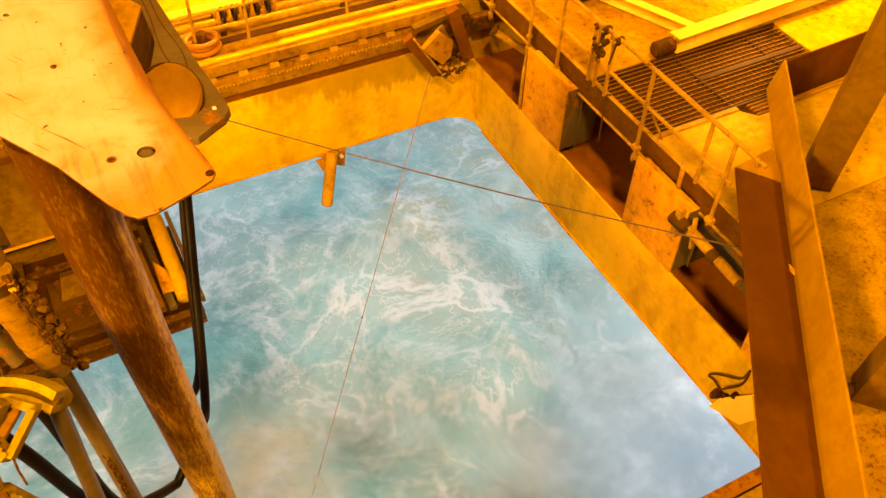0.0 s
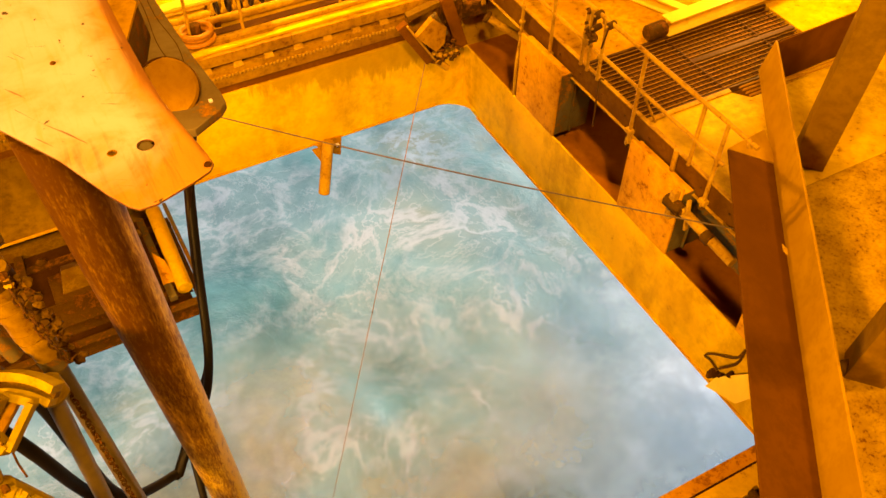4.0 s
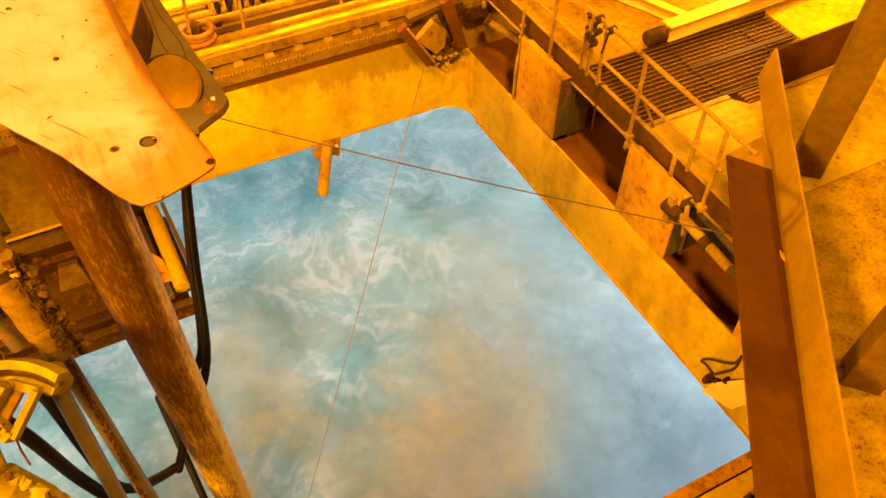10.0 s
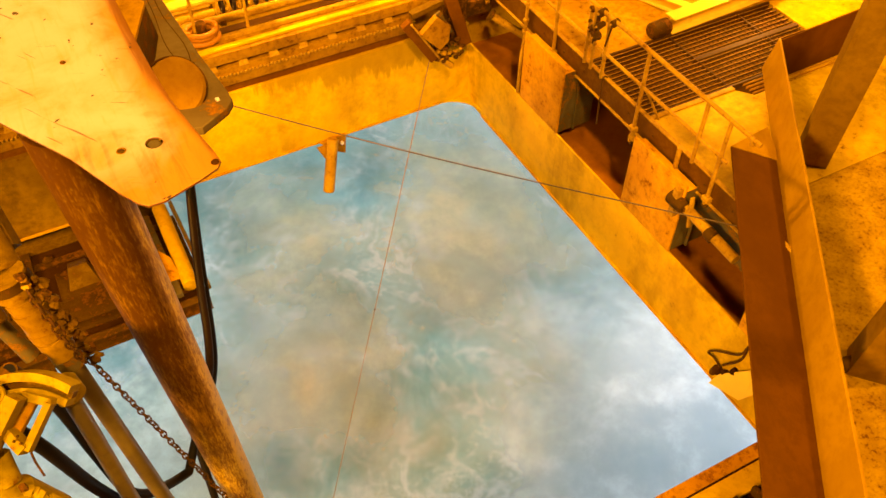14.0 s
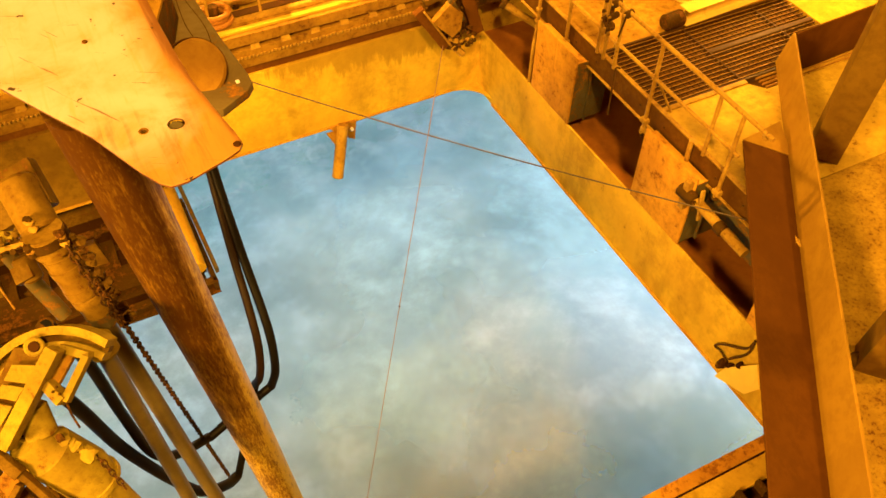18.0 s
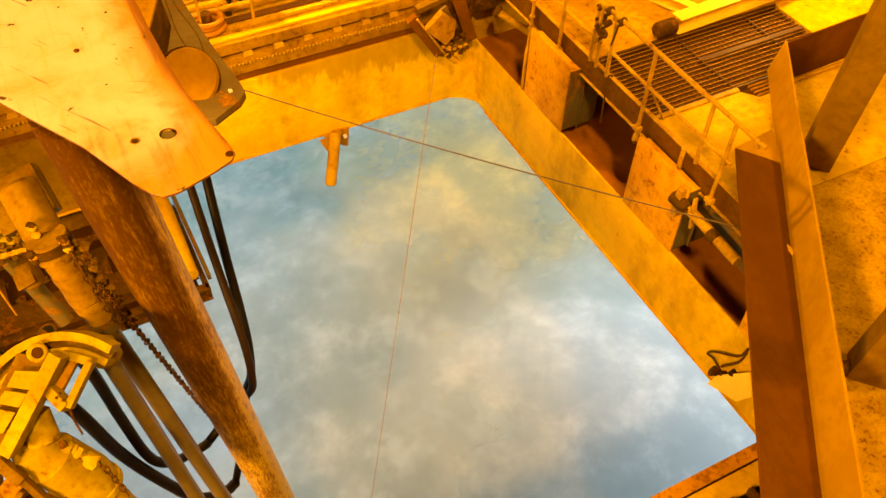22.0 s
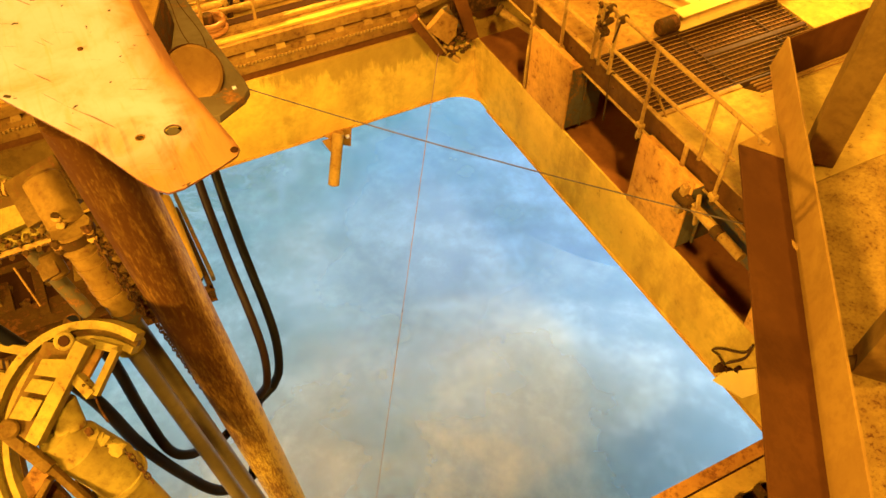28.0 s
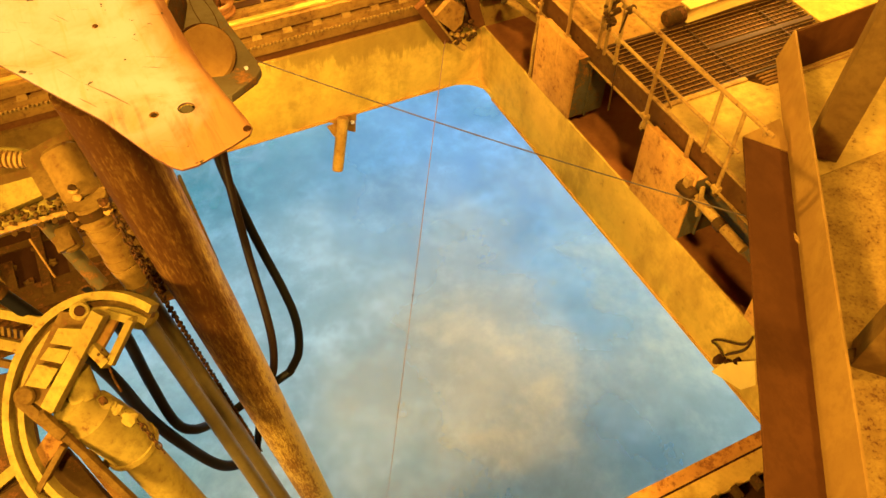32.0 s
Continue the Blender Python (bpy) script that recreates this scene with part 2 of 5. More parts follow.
def stained_white():
    """White paint, scratched, with rust creeping in from the rounded end and the holes."""
    m, n, l, out = material("scratched_white_paint")
    c = n.new("ShaderNodeTexCoord").outputs["Object"]
    xyz = n.new("ShaderNodeSeparateXYZ")
    l.new(c, xyz.inputs[0])
    broad = noise_node(n, l, c, 4.5, 7, 0.62, 0.5)
    fine = noise_node(n, l, c, 60, 7, 0.7)
    skew = n.new("ShaderNodeVectorRotate")
    skew.inputs["Angle"].default_value = 0.5
    l.new(c, skew.inputs["Vector"])
    skew2 = n.new("ShaderNodeVectorRotate")
    skew2.inputs["Angle"].default_value = -0.55
    l.new(c, skew2.inputs["Vector"])
    scratch = noise_node(n, l, stretched(n, l, skew.outputs[0], 3.2, 80, 1), 1.0, 5, 0.62, 0.25)
    streaks = noise_node(n, l, stretched(n, l, c, 34, 3.5, 1), 1.0, 5, 0.6, 0.6)
    col = blend(n, l, ramp(n, l, broad, 0.4, 0.68), (0.51, 0.48, 0.40), (0.45, 0.39, 0.22))
    col = blend(n, l, ramp(n, l, streaks, 0.52, 0.72, 0.0, 0.5), col, (0.56, 0.36, 0.08))
    end = maths(n, l, "ADD", ramp(n, l, xyz.outputs["Y"], 2.50, 2.05), ramp(n, l, xyz.outputs["X"], 0.10, 0.32, 0.0, 0.75))
    creep = ramp(n, l, maths(n, l, "ADD", maths(n, l, "MULTIPLY", end, 0.34), broad), 0.56, 0.90, 0.0, 0.95)
    col = blend(n, l, creep, col, blend(n, l, ramp(n, l, streaks, 0.45, 0.62), (0.44, 0.27, 0.012), (0.26, 0.115, 0.005)))
    col = blend(n, l, ramp(n, l, scratch, 0.665, 0.69, 0.0, 0.8), col, (0.14, 0.06, 0.015))
    gash = noise_node(n, l, stretched(n, l, skew2.outputs[0], 60, 2.6, 1), 1.0, 4, 0.6, 0.3)
    col = blend(n, l, ramp(n, l, gash, 0.685, 0.71, 0.0, 0.75), col, (0.13, 0.055, 0.012))
    edge = maths(n, l, "SUBTRACT", maths(n, l, "ADD", ramp(n, l, xyz.outputs["Y"], 2.72, 2.10, 0.288, 0.372), maths(n, l, "MULTIPLY", maths(n, l, "SUBTRACT", streaks, 0.5), 0.06)), xyz.outputs["X"])
    col = blend(n, l, ramp(n, l, edge, 0.17, 0.03, 0.0, 0.75), col, (0.44, 0.22, 0.008))
    col = blend(n, l, ramp(n, l, maths(n, l, "ADD", xyz.outputs["Y"], maths(n, l, "MULTIPLY", broad, 0.5)), 2.62, 2.30, 0.0, 0.7), col, (0.42, 0.21, 0.008))
    col = blend(n, l, ramp(n, l, edge, 0.050, 0.008, 0.0, 0.9), col, (0.15, 0.056, 0.003))
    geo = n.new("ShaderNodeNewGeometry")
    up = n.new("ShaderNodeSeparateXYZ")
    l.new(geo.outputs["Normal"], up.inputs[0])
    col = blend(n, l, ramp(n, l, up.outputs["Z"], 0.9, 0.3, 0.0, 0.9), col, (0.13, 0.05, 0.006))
    pits = noise_node(n, l, c, 21, 3, 0.5)
    col = blend(n, l, ramp(n, l, pits, 0.715, 0.735), col, (0.06, 0.035, 0.012))
    p = n.new("ShaderNodeBsdfPrincipled")
    l.new(col, p.inputs["Base Color"])
    p.inputs["Roughness"].default_value = 0.5
    k = n.new("ShaderNodeBump")
    k.inputs["Strength"].default_value, k.inputs["Distance"].default_value = 0.25, 0.003
    l.new(maths(n, l, "ADD", fine, broad), k.inputs["Height"])
    l.new(k.outputs[0], p.inputs["Normal"])
    l.new(p.outputs[0], out.inputs[0])
    return m


TUBE, WHITE = scuffed_pipe(), stained_white()


def plain(name, colour, rough, metal=0.0, grain=40.0, vary=0.35):
    m, n, l, out = material(name)
    c = n.new("ShaderNodeTexCoord").outputs["Object"]
    p = n.new("ShaderNodeBsdfPrincipled")
    l.new(blend(n, l, ramp(n, l, noise_node(n, l, c, grain, 6, 0.7), 0.35, 0.7), colour, tuple(v * (1 - vary) for v in colour)), p.inputs["Base Color"])
    p.inputs["Roughness"].default_value, p.inputs["Metallic"].default_value = rough, metal
    p.inputs["Specular IOR Level"].default_value = 0.2
    l.new(p.outputs[0], out.inputs[0])
    return m


RUBBER = plain("black_rubber", (0.007, 0.007, 0.007), 0.5)
BROWNHOSE = plain("brown_hose_rubber", (0.022, 0.012, 0.006), 0.5)
ROPE = plain("tarred_rope", (0.15, 0.11, 0.05), 0.8, grain=150)
WIRE = plain("rusty_wire", (0.45, 0.26, 0.09), 0.6, grain=90)
GRATE = plain("dull_grating_bars", (0.075, 0.034, 0.003), 0.6, 0.1, 25)
GRATE_TOP = plain("pale_bar_tops", (0.50, 0.27, 0.006), 0.55, 0.1, 25)
GLASS_TAG = plain("pale_tag", (0.8, 0.78, 0.7), 0.4)
ORANGE = plain("orange_lifebuoy_shell", (0.42, 0.19, 0.004), 0.5)


def warped(n, l, coord, scale, detail, amount):
    """The coordinates pushed sideways by a noise, which curls whatever is drawn on them."""
    k = n.new("ShaderNodeTexNoise")
    k.inputs["Scale"].default_value, k.inputs["Detail"].default_value = scale, detail
    l.new(coord, k.inputs["Vector"])
    add = n.new("ShaderNodeVectorMath")
    add.operation = "MULTIPLY_ADD"
    add.inputs[1].default_value = (amount, amount, 0.0)
    l.new(k.outputs["Color"], add.inputs[0])
    l.new(coord, add.inputs[2])
    return add.outputs[0]


def sea_material():
    """Green-grey water under marbled foam: broad rafts, curdled clots, torn lace and fine bubbles."""
    m, n, l, out = material("churned_sea")
    c = n.new("ShaderNodeTexCoord").outputs["Object"]
    w = warped(n, l, c, 0.20, 1, 2.8)
    v = warped(n, l, w, 0.7, 1, 0.6)
    rafts = noise_node(n, l, w, 0.15, 9, 0.62)
    clots = noise_node(n, l, v, 0.55, 9, 0.66)
    fine = noise_node(n, l, v, 2.6, 8, 0.72)
    marble = noise_node(n, l, v, 0.62, 6, 0.55)
    curl = noise_node(n, l, w, 1.5, 5, 0.6)
    veins = maths(n, l, "MAXIMUM", ramp(n, l, maths(n, l, "ABSOLUTE", maths(n, l, "SUBTRACT", marble, 0.5), 0.0), 0.0, 0.075, 1.0, 0.0), ramp(n, l, maths(n, l, "ABSOLUTE", maths(n, l, "SUBTRACT", curl, 0.5), 0.0), 0.0, 0.05, 0.7, 0.0))
    body = maths(n, l, "ADD", maths(n, l, "MULTIPLY", rafts, 0.55), maths(n, l, "ADD", maths(n, l, "MULTIPLY", clots, 0.33), maths(n, l, "MULTIPLY", fine, 0.16)))
    thick = ramp(n, l, body, 0.41, 0.61)
    foam = maths(n, l, "ADD", maths(n, l, "MULTIPLY", thick, 0.72), maths(n, l, "MULTIPLY", maths(n, l, "MULTIPLY", veins, ramp(n, l, body, 0.42, 0.60)), 0.26))
    foam = maths(n, l, "MINIMUM", foam, 1.0)
    deep = blend(n, l, ramp(n, l, noise_node(n, l, w, 0.26, 6, 0.6), 0.34, 0.62), (0.060, 0.205, 0.170), (0.130, 0.350, 0.295))
    # The tan tone paints patches of sodium light onto the foam.
    tone = blend(n, l, ramp(n, l, noise_node(n, l, w, 0.12, 5, 0.6), 0.46, 0.64), (0.355, 0.52, 0.45), (0.45, 0.47, 0.31))
    bright = blend(n, l, ramp(n, l, maths(n, l, "MULTIPLY", veins, clots), 0.12, 0.5), tone, (0.51, 0.61, 0.54))
    p = n.new("ShaderNodeBsdfPrincipled")
    l.new(blend(n, l, foam, deep, bright), p.inputs["Base Color"])
    l.new(ramp(n, l, foam, 0.1, 0.7, 0.35, 0.9), p.inputs["Roughness"])
    b = n.new("ShaderNodeBump")
    b.inputs["Strength"].default_value, b.inputs["Distance"].default_value = 0.22, 0.22
    l.new(maths(n, l, "ADD", body, maths(n, l, "MULTIPLY", veins, 0.15)), b.inputs["Height"])
    l.new(b.outputs[0], p.inputs["Normal"])
    l.new(p.outputs[0], out.inputs[0])
    return m


def mist_material(name, colour, lo, hi, thick, through_light=0.5):
    """Drifting spray: a thin scattering veil with soft edges and torn gaps."""
    m, n, l, out = material(name)
    tc = n.new("ShaderNodeTexCoord")
    c, g = tc.outputs["Object"], tc.outputs["Generated"]
    dist = n.new("ShaderNodeVectorMath")
    dist.operation = "DISTANCE"
    dist.inputs[1].default_value = (0.5, 0.5, 0.5)
    flat = stretched(n, l, g, 1, 1, 0)
    dist.inputs[1].default_value = (0.5, 0.5, 0.0)
    l.new(flat, dist.inputs[0])
    body = noise_node(n, l, c, 0.22, 6, 0.5, 0.2)
    soft = ramp(n, l, maths(n, l, "ADD", dist.outputs["Value"], maths(n, l, "MULTIPLY", maths(n, l, "SUBTRACT", body, 0.5), -0.45)), 0.10, 0.46, 1.0, 0.0)
    rim = ramp(n, l, dist.outputs["Value"], 0.38, 0.5, 1.0, 0.0)
    soft = maths(n, l, "MULTIPLY", soft, rim)
    wisps = noise_node(n, l, c, 0.8, 9, 0.6, 0.1)
    a = maths(n, l, "ADD", maths(n, l, "MULTIPLY", ramp(n, l, body, lo, hi), 0.75), maths(n, l, "MULTIPLY", ramp(n, l, wisps, 0.45, 0.8), 0.4))
    alpha = maths(n, l, "MULTIPLY", maths(n, l, "MULTIPLY", a, soft), thick)
    d, t, clear, both, mix = (n.new(k) for k in ("ShaderNodeBsdfDiffuse", "ShaderNodeBsdfTranslucent", "ShaderNodeBsdfTransparent", "ShaderNodeMixShader", "ShaderNodeMixShader"))
    billow = blend(n, l, ramp(n, l, maths(n, l, "ADD", maths(n, l, "MULTIPLY", wisps, 0.6), maths(n, l, "MULTIPLY", body, 0.5)), 0.42, 0.68), tuple(0.87 * v for v in colour), tuple(min(1.0, 1.16 * v) for v in colour))
    for k in (d, t):
        l.new(billow, k.inputs["Color"])
    both.inputs[0].default_value = through_light
    l.new(d.outputs[0], both.inputs[1])
    l.new(t.outputs[0], both.inputs[2])
    l.new(alpha, mix.inputs[0])
    l.new(clear.outputs[0], mix.inputs[1])
    l.new(both.outputs[0], mix.inputs[2])
    l.new(mix.outputs[0], out.inputs[0])
    return m


SEA, MIST = sea_material(), mist_material("sea_spray", (0.60, 0.78, 0.88), 0.34, 0.68, 0.42)
DENSE = mist_material("dense_sea_spray", (0.58, 0.83, 0.94), 0.28, 0.60, 0.95)
# Ochre veil: sodium light put into the spray's own colour.
SODIUM_TINT = mist_material("sodium_tinted_spray", (0.82, 0.69, 0.26), 0.28, 0.54, 0.94)
# Blue daylight put into the spray's colour.
BLUISH = mist_material("blue_tinted_spray", (0.50, 0.70, 1.0), 0.22, 0.50, 0.95)
# Spray coloured extra pale in place of stronger daylight on the right side.
PALE = mist_material("pale_blue_spray", (0.72, 0.93, 1.0), 0.10, 0.40, 0.95, 0.18)
HAZE = mist_material("milky_haze", (0.61, 0.745, 0.745), 0.05, 0.42, 0.88)
# Cream and thin ochre veils: weaker sodium light, also in the colour.
CREAM = mist_material("cream_tinted_spray", (0.71, 0.67, 0.44), 0.28, 0.54, 0.82, 0.38)
THIN = mist_material("thin_sodium_tinted_spray", (0.55, 0.49, 0.26), 0.30, 0.56, 0.80)


# ---- building blocks ----
def mesh(name, bm, mat, smooth=True):
    bmesh.ops.recalc_face_normals(bm, faces=bm.faces)
    me = bpy.data.meshes.new(name)
    bm.to_mesh(me)
    bm.free()
    me.materials.append(mat)
    if smooth:
        me.shade_smooth()
        me.set_sharp_from_angle(angle=radians(35))
    return me


def part(name, bm, mat, parent=None, label=""):
    ob = new(name, mesh(name, bm, mat))
    ob.parent = parent
    return tagged(ob, label)


def thing(name, label, category, group="", kind="", at=(0, 0, 0)):
    ob = tagged(new(name), label, category, group, kind)
    ob.location = at
    return ob


def structure(name, bm, mat, label, category):
    return tagged(part(name, bm, mat), label, category, kind="structure")


def bevelled(bm, w):
    if w:
        bmesh.ops.bevel(bm, geom=bm.edges[:], offset=w, segments=2, profile=0.7, affect="EDGES", clamp_overlap=True)
    return bm


def box(x0, x1, y0, y1, z0, z1, w=0.008, bm=None):
    one = bmesh.new()
    bmesh.ops.create_cube(one, size=1, matrix=Matrix.Translation(((x0 + x1) / 2, (y0 + y1) / 2, (z0 + z1) / 2)) @ Matrix.Diagonal((x1 - x0, y1 - y0, z1 - z0, 1)))
    bevelled(one, w)
    return joined(bm, one)


def joined(bm, one):
    if bm is None:
        return one
    me = bpy.data.meshes.new("tmp")
    one.to_mesh(me)
    one.free()
    bm.from_mesh(me)
    bpy.data.meshes.remove(me)
    return bm


def bar(p, q, w, h, bevel=0.006, bm=None, up=(0, 0, 1)):
    """A square bar from p to q, w across and h high."""
    p, q = Vector(p), Vector(q)
    d = (q - p).normalized()
    s = d.cross(Vector(up)).normalized()
    u = s.cross(d)
    m = Matrix((s, d, u)).transposed().to_4x4()
    one = bmesh.new()
    bmesh.ops.create_cube(one, size=1, matrix=Matrix.Translation((p + q) / 2) @ m @ Matrix.Diagonal((w, (q - p).length, h, 1)))
    bevelled(one, bevel)
    return joined(bm, one)


def prism(outline, z0, z1, w=0.006, bm=None):
    one = bmesh.new()
    low = [one.verts.new((x, y, z0)) for x, y in outline]
    f = one.faces.new(low)
    up = bmesh.ops.extrude_face_region(one, geom=[f])["geom"]
    bmesh.ops.translate(one, verts=[v for v in up if isinstance(v, bmesh.types.BMVert)], vec=(0, 0, z1 - z0))
    bmesh.ops.recalc_face_normals(one, faces=one.faces)
    bevelled(one, w)
    return joined(bm, one)


def slab(corners, thick, w=0.006, bm=None):
    """A flat plate through the given corners, with thickness along its normal."""
    one = bmesh.new()
    vs = [one.verts.new(c) for c in corners]
    f = one.faces.new(vs)
    f.normal_update()
    shift = f.normal * -thick
    up = bmesh.ops.extrude_face_region(one, geom=[f])["geom"]
    bmesh.ops.translate(one, verts=[v for v in up if isinstance(v, bmesh.types.BMVert)], vec=shift)
    bmesh.ops.recalc_face_normals(one, faces=one.faces)
    bevelled(one, w)
    return joined(bm, one)


def smooth_line(points, steps=8):
    """A Catmull-Rom line through the points."""
    pts = [Vector(p) for p in points]
    pts = [pts[0] * 2 - pts[1]] + pts + [pts[-1] * 2 - pts[-2]]
    out = []
    for a, b, c, d in zip(pts, pts[1:], pts[2:], pts[3:]):
        for k in range(steps):
            t = k / steps
            out.append(0.5 * ((2 * b) + (c - a) * t + (2 * a - 5 * b + 4 * c - d) * t * t + (3 * b - a - 3 * c + d) * t ** 3))
    return out + [pts[-2]]


def pipe(points, r, seg=14, bm=None, caps=True, radii=None):
    bm = bm or bmesh.new()
    pts = [Vector(p) for p in points]
    side = None
    rings = []
    for i, p in enumerate(pts):
        d = (pts[min(i + 1, len(pts) - 1)] - pts[max(i - 1, 0)]).normalized()
        side = (side - d * side.dot(d)).normalized() if side else d.orthogonal().normalized()
        up = d.cross(side)
        k = radii[i] if radii else r
        rings.append([bm.verts.new(p + k * (math.cos(a) * side + math.sin(a) * up)) for a in (2 * math.pi * j / seg for j in range(seg))])
    for a, b in zip(rings, rings[1:]):
        for j in range(seg):
            bm.faces.new((a[j], a[(j + 1) % seg], b[(j + 1) % seg], b[j]))
    if caps:
        bm.faces.new(rings[0][::-1])
        bm.faces.new(rings[-1])
    return bm


def drum(p, q, r, seg=28, rim=0.01, bm=None):
    """A turned cylinder from p to q with a small chamfer at both ends."""
    p, q = Vector(p), Vector(q)
    d = (q - p).normalized()
    return pipe([p, p + d * 0.0005, p + d * rim, q - d * rim, q - d * 0.0005, q], r, seg, bm, True, [r - rim, r - rim, r, r, r - rim, r - rim])


def channel(p, q, depth, flange, t=0.012, bm=None, up=(0, 0, 1), side=1):
    """A U channel: a web and two flanges pointing to one side."""
    p, q = Vector(p), Vector(q)
    d = (q - p).normalized()
    s = d.cross(Vector(up)).normalized() * side
    u = Vector(up)
    bm = bar(p, q, t, depth, 0.003, bm, up)
    for k in (-1, 1):
        o = u * k * (depth - t) / 2 + s * (flange + t) / 2
        bm = bar(p + o, q + o, flange, t, 0.003, bm, up)
    return bm


def i_beam(p, q, depth, flange, t=0.016, bm=None):
    p, q = Vector(p), Vector(q)
    bm = bar(p, q, t, depth - 2 * t, 0.0, bm)
    for k in (-1, 1):
        o = Vector((0, 0, k * (depth - t) / 2))
        bm = bar(p + o, q + o, flange, t, 0.004, bm)
    return bm


def lump(p, r, seed):
    """A small uneven clot of grease and rag."""
    rng = random.Random(seed)
    bm = bmesh.new()
    bmesh.ops.create_icosphere(bm, subdivisions=2, radius=r)
    for v in bm.verts:
        v.co *= rng.uniform(0.7, 1.25)
    bmesh.ops.scale(bm, vec=(1.0, rng.uniform(0.6, 1.0), 0.7), verts=bm.verts)
    bmesh.ops.translate(bm, vec=p, verts=bm.verts)
    return bm


# ---- the sea ----
def sea_sheet():
    """One sheet to the horizon, dense and choppy under the deck opening."""
    axis = np.concatenate([-np.geomspace(900, 42, 16), np.linspace(-40, 40, 201), np.geomspace(42, 900, 16)])
    n = len(axis)
    xs, ys = np.meshgrid(axis, axis, indexing="ij")
    rng = np.random.default_rng(7)
    zs = np.zeros_like(xs)
    for _ in range(46):
        length = 10 ** rng.uniform(0.1, 1.15)
        a, ph = rng.uniform(0, 2 * np.pi), rng.uniform(0, 2 * np.pi)
        k = 2 * np.pi / length
        wave = np.sin(k * (xs * np.cos(a) + ys * np.sin(a)) + ph + 0.9 * np.sin(0.35 * k * (ys * np.cos(a) - xs * np.sin(a))))
        zs += 0.0055 * length ** 0.72 * (1 - 2 * np.abs(wave)) * 0.8
    zs *= np.clip((60 - np.maximum(abs(xs), abs(ys))) / 20, 0.05, 1)
    verts = np.stack([xs.ravel(), ys.ravel(), zs.ravel()], 1)
    i = np.arange(n * n).reshape(n, n)
    faces = np.stack([i[:-1, :-1], i[1:, :-1], i[1:, 1:], i[:-1, 1:]], -1).reshape(-1, 4)
    me = bpy.data.meshes.new("sea")
    me.from_pydata(verts.tolist(), [], faces.tolist())
    me.materials.append(SEA)
    me.shade_smooth()
    ob = tagged(new("water", me), "foaming green-grey sea churned under the deck opening", "sea", kind="structure")
    ob.location = (5, 14, SEA_LEVEL)
    return ob


def spray_veil(seed, wide, deep, mat, label):
    """A torn veil of spray, a round, shallow, billowing sheet."""
    rng = np.random.default_rng(seed)
    rings, spokes = 14, 40
    r = np.repeat(np.linspace(0.02, 1, rings), spokes)
    a = np.tile(np.linspace(0, 2 * np.pi, spokes, endpoint=False), rings)
    xs, ys = r * np.cos(a), r * np.sin(a)
    zs = 0.5 * (1 - r ** 2)
    for _ in range(8):
        k, p = rng.uniform(1.5, 5, 2), rng.uniform(0, 6.28, 2)
        zs = zs + 0.10 * np.sin(k[0] * xs + p[0]) * np.sin(k[1] * ys + p[1])
    verts = np.stack([xs * wide / 2, ys * deep / 2, zs * 1.2], 1)
    i = np.arange(rings * spokes).reshape(rings, spokes)
    j = np.roll(i, -1, axis=1)
    faces = np.stack([i[:-1], i[1:], j[1:], j[:-1]], -1).reshape(-1, 4).tolist() + [i[0].tolist()]
    me = bpy.data.meshes.new("spray_veil")
    me.from_pydata(verts.tolist(), [], faces)
    me.materials.append(mat)
    me.shade_smooth()
    return tagged(new("spray_veil", me), label, "sea spray", "drifting spray", kind="stuff")


SEA_LEVEL = -13.0
sea = sea_sheet()

# ---- hull and enclosure ----
structure("hull_north", box(-14, 14, 9.66, 14, -0.9, 0.9, 0), DECK, "painted steel hull deck beyond the opening", "deck")
structure("hull_south", box(-14, 14, -14, 2.40, -1.4, -1.10, 0), DARK, "dark steel hull deck beside the opening", "deck")
structure("hull_west", box(-14, -6.2, 2.40, 9.66, -1.0, 0.0, 0), DARK, "dark steel hull deck beside the opening", "deck")
structure("hull_east", box(5.63, 14, 2.40, 9.66, -0.40, -0.25, 0), RECESS, "dark recess floor behind the coaming", "deck")
structure("bulkhead_recess", box(6.9, 7.0, 2.40, 9.66, -0.25, 0.88, 0), RECESS, "dark bulkhead at the back of the recess", "wall")
# Unseen walls and lid, added to block the sky, dark to limit bounced light.
structure("wall_far", box(-14, 14, 14, 14.3, -1.4, 30, 0), DARK, "unseen dark bulkhead added to block the sky", "wall")
structure("wall_behind", box(-14, 14, -14.3, -14, -1.4, 30, 0), DARK, "unseen dark bulkhead added to block the sky", "wall")
structure("wall_side", box(14, 14.3, -14, 14, -1.4, 30, 0), DARK, "unseen dark bulkhead added to block the sky", "wall")
structure("wall_port", box(-14.3, -14, -14, 14, -1.4, 30, 0), DARK, "unseen dark bulkhead added to block the sky", "wall")
structure("ceiling", box(-14.3, 14.3, -14.3, 14.3, 30, 30.3, 0), DARK, "unseen dark deckhead added to block the sky", "ceiling")

# ---- coaming round the opening ----
structure("wall_east", box(5.6, 5.63, 2.42, 9.66, -1.06, 0.0, 0.006), WALL, "yellowed painted steel coaming with worn patches and painted-in uneven light", "wall")
structure("wall_north", box(0.9, 5.60, 9.40, 9.66, -0.97, 0.33, 0.012), STAINED, "yellowed painted steel coaming with worn patches and painted-in uneven light", "wall")
# Split off so that the dim end carries its shade in the colour.
structure("wall_north_west", box(-6.2, 0.895, 9.403, 9.66, -0.97, 0.33, 0.012), SHADED_WALL, "stained olive steel coaming behind the machinery, shade painted in", "wall")
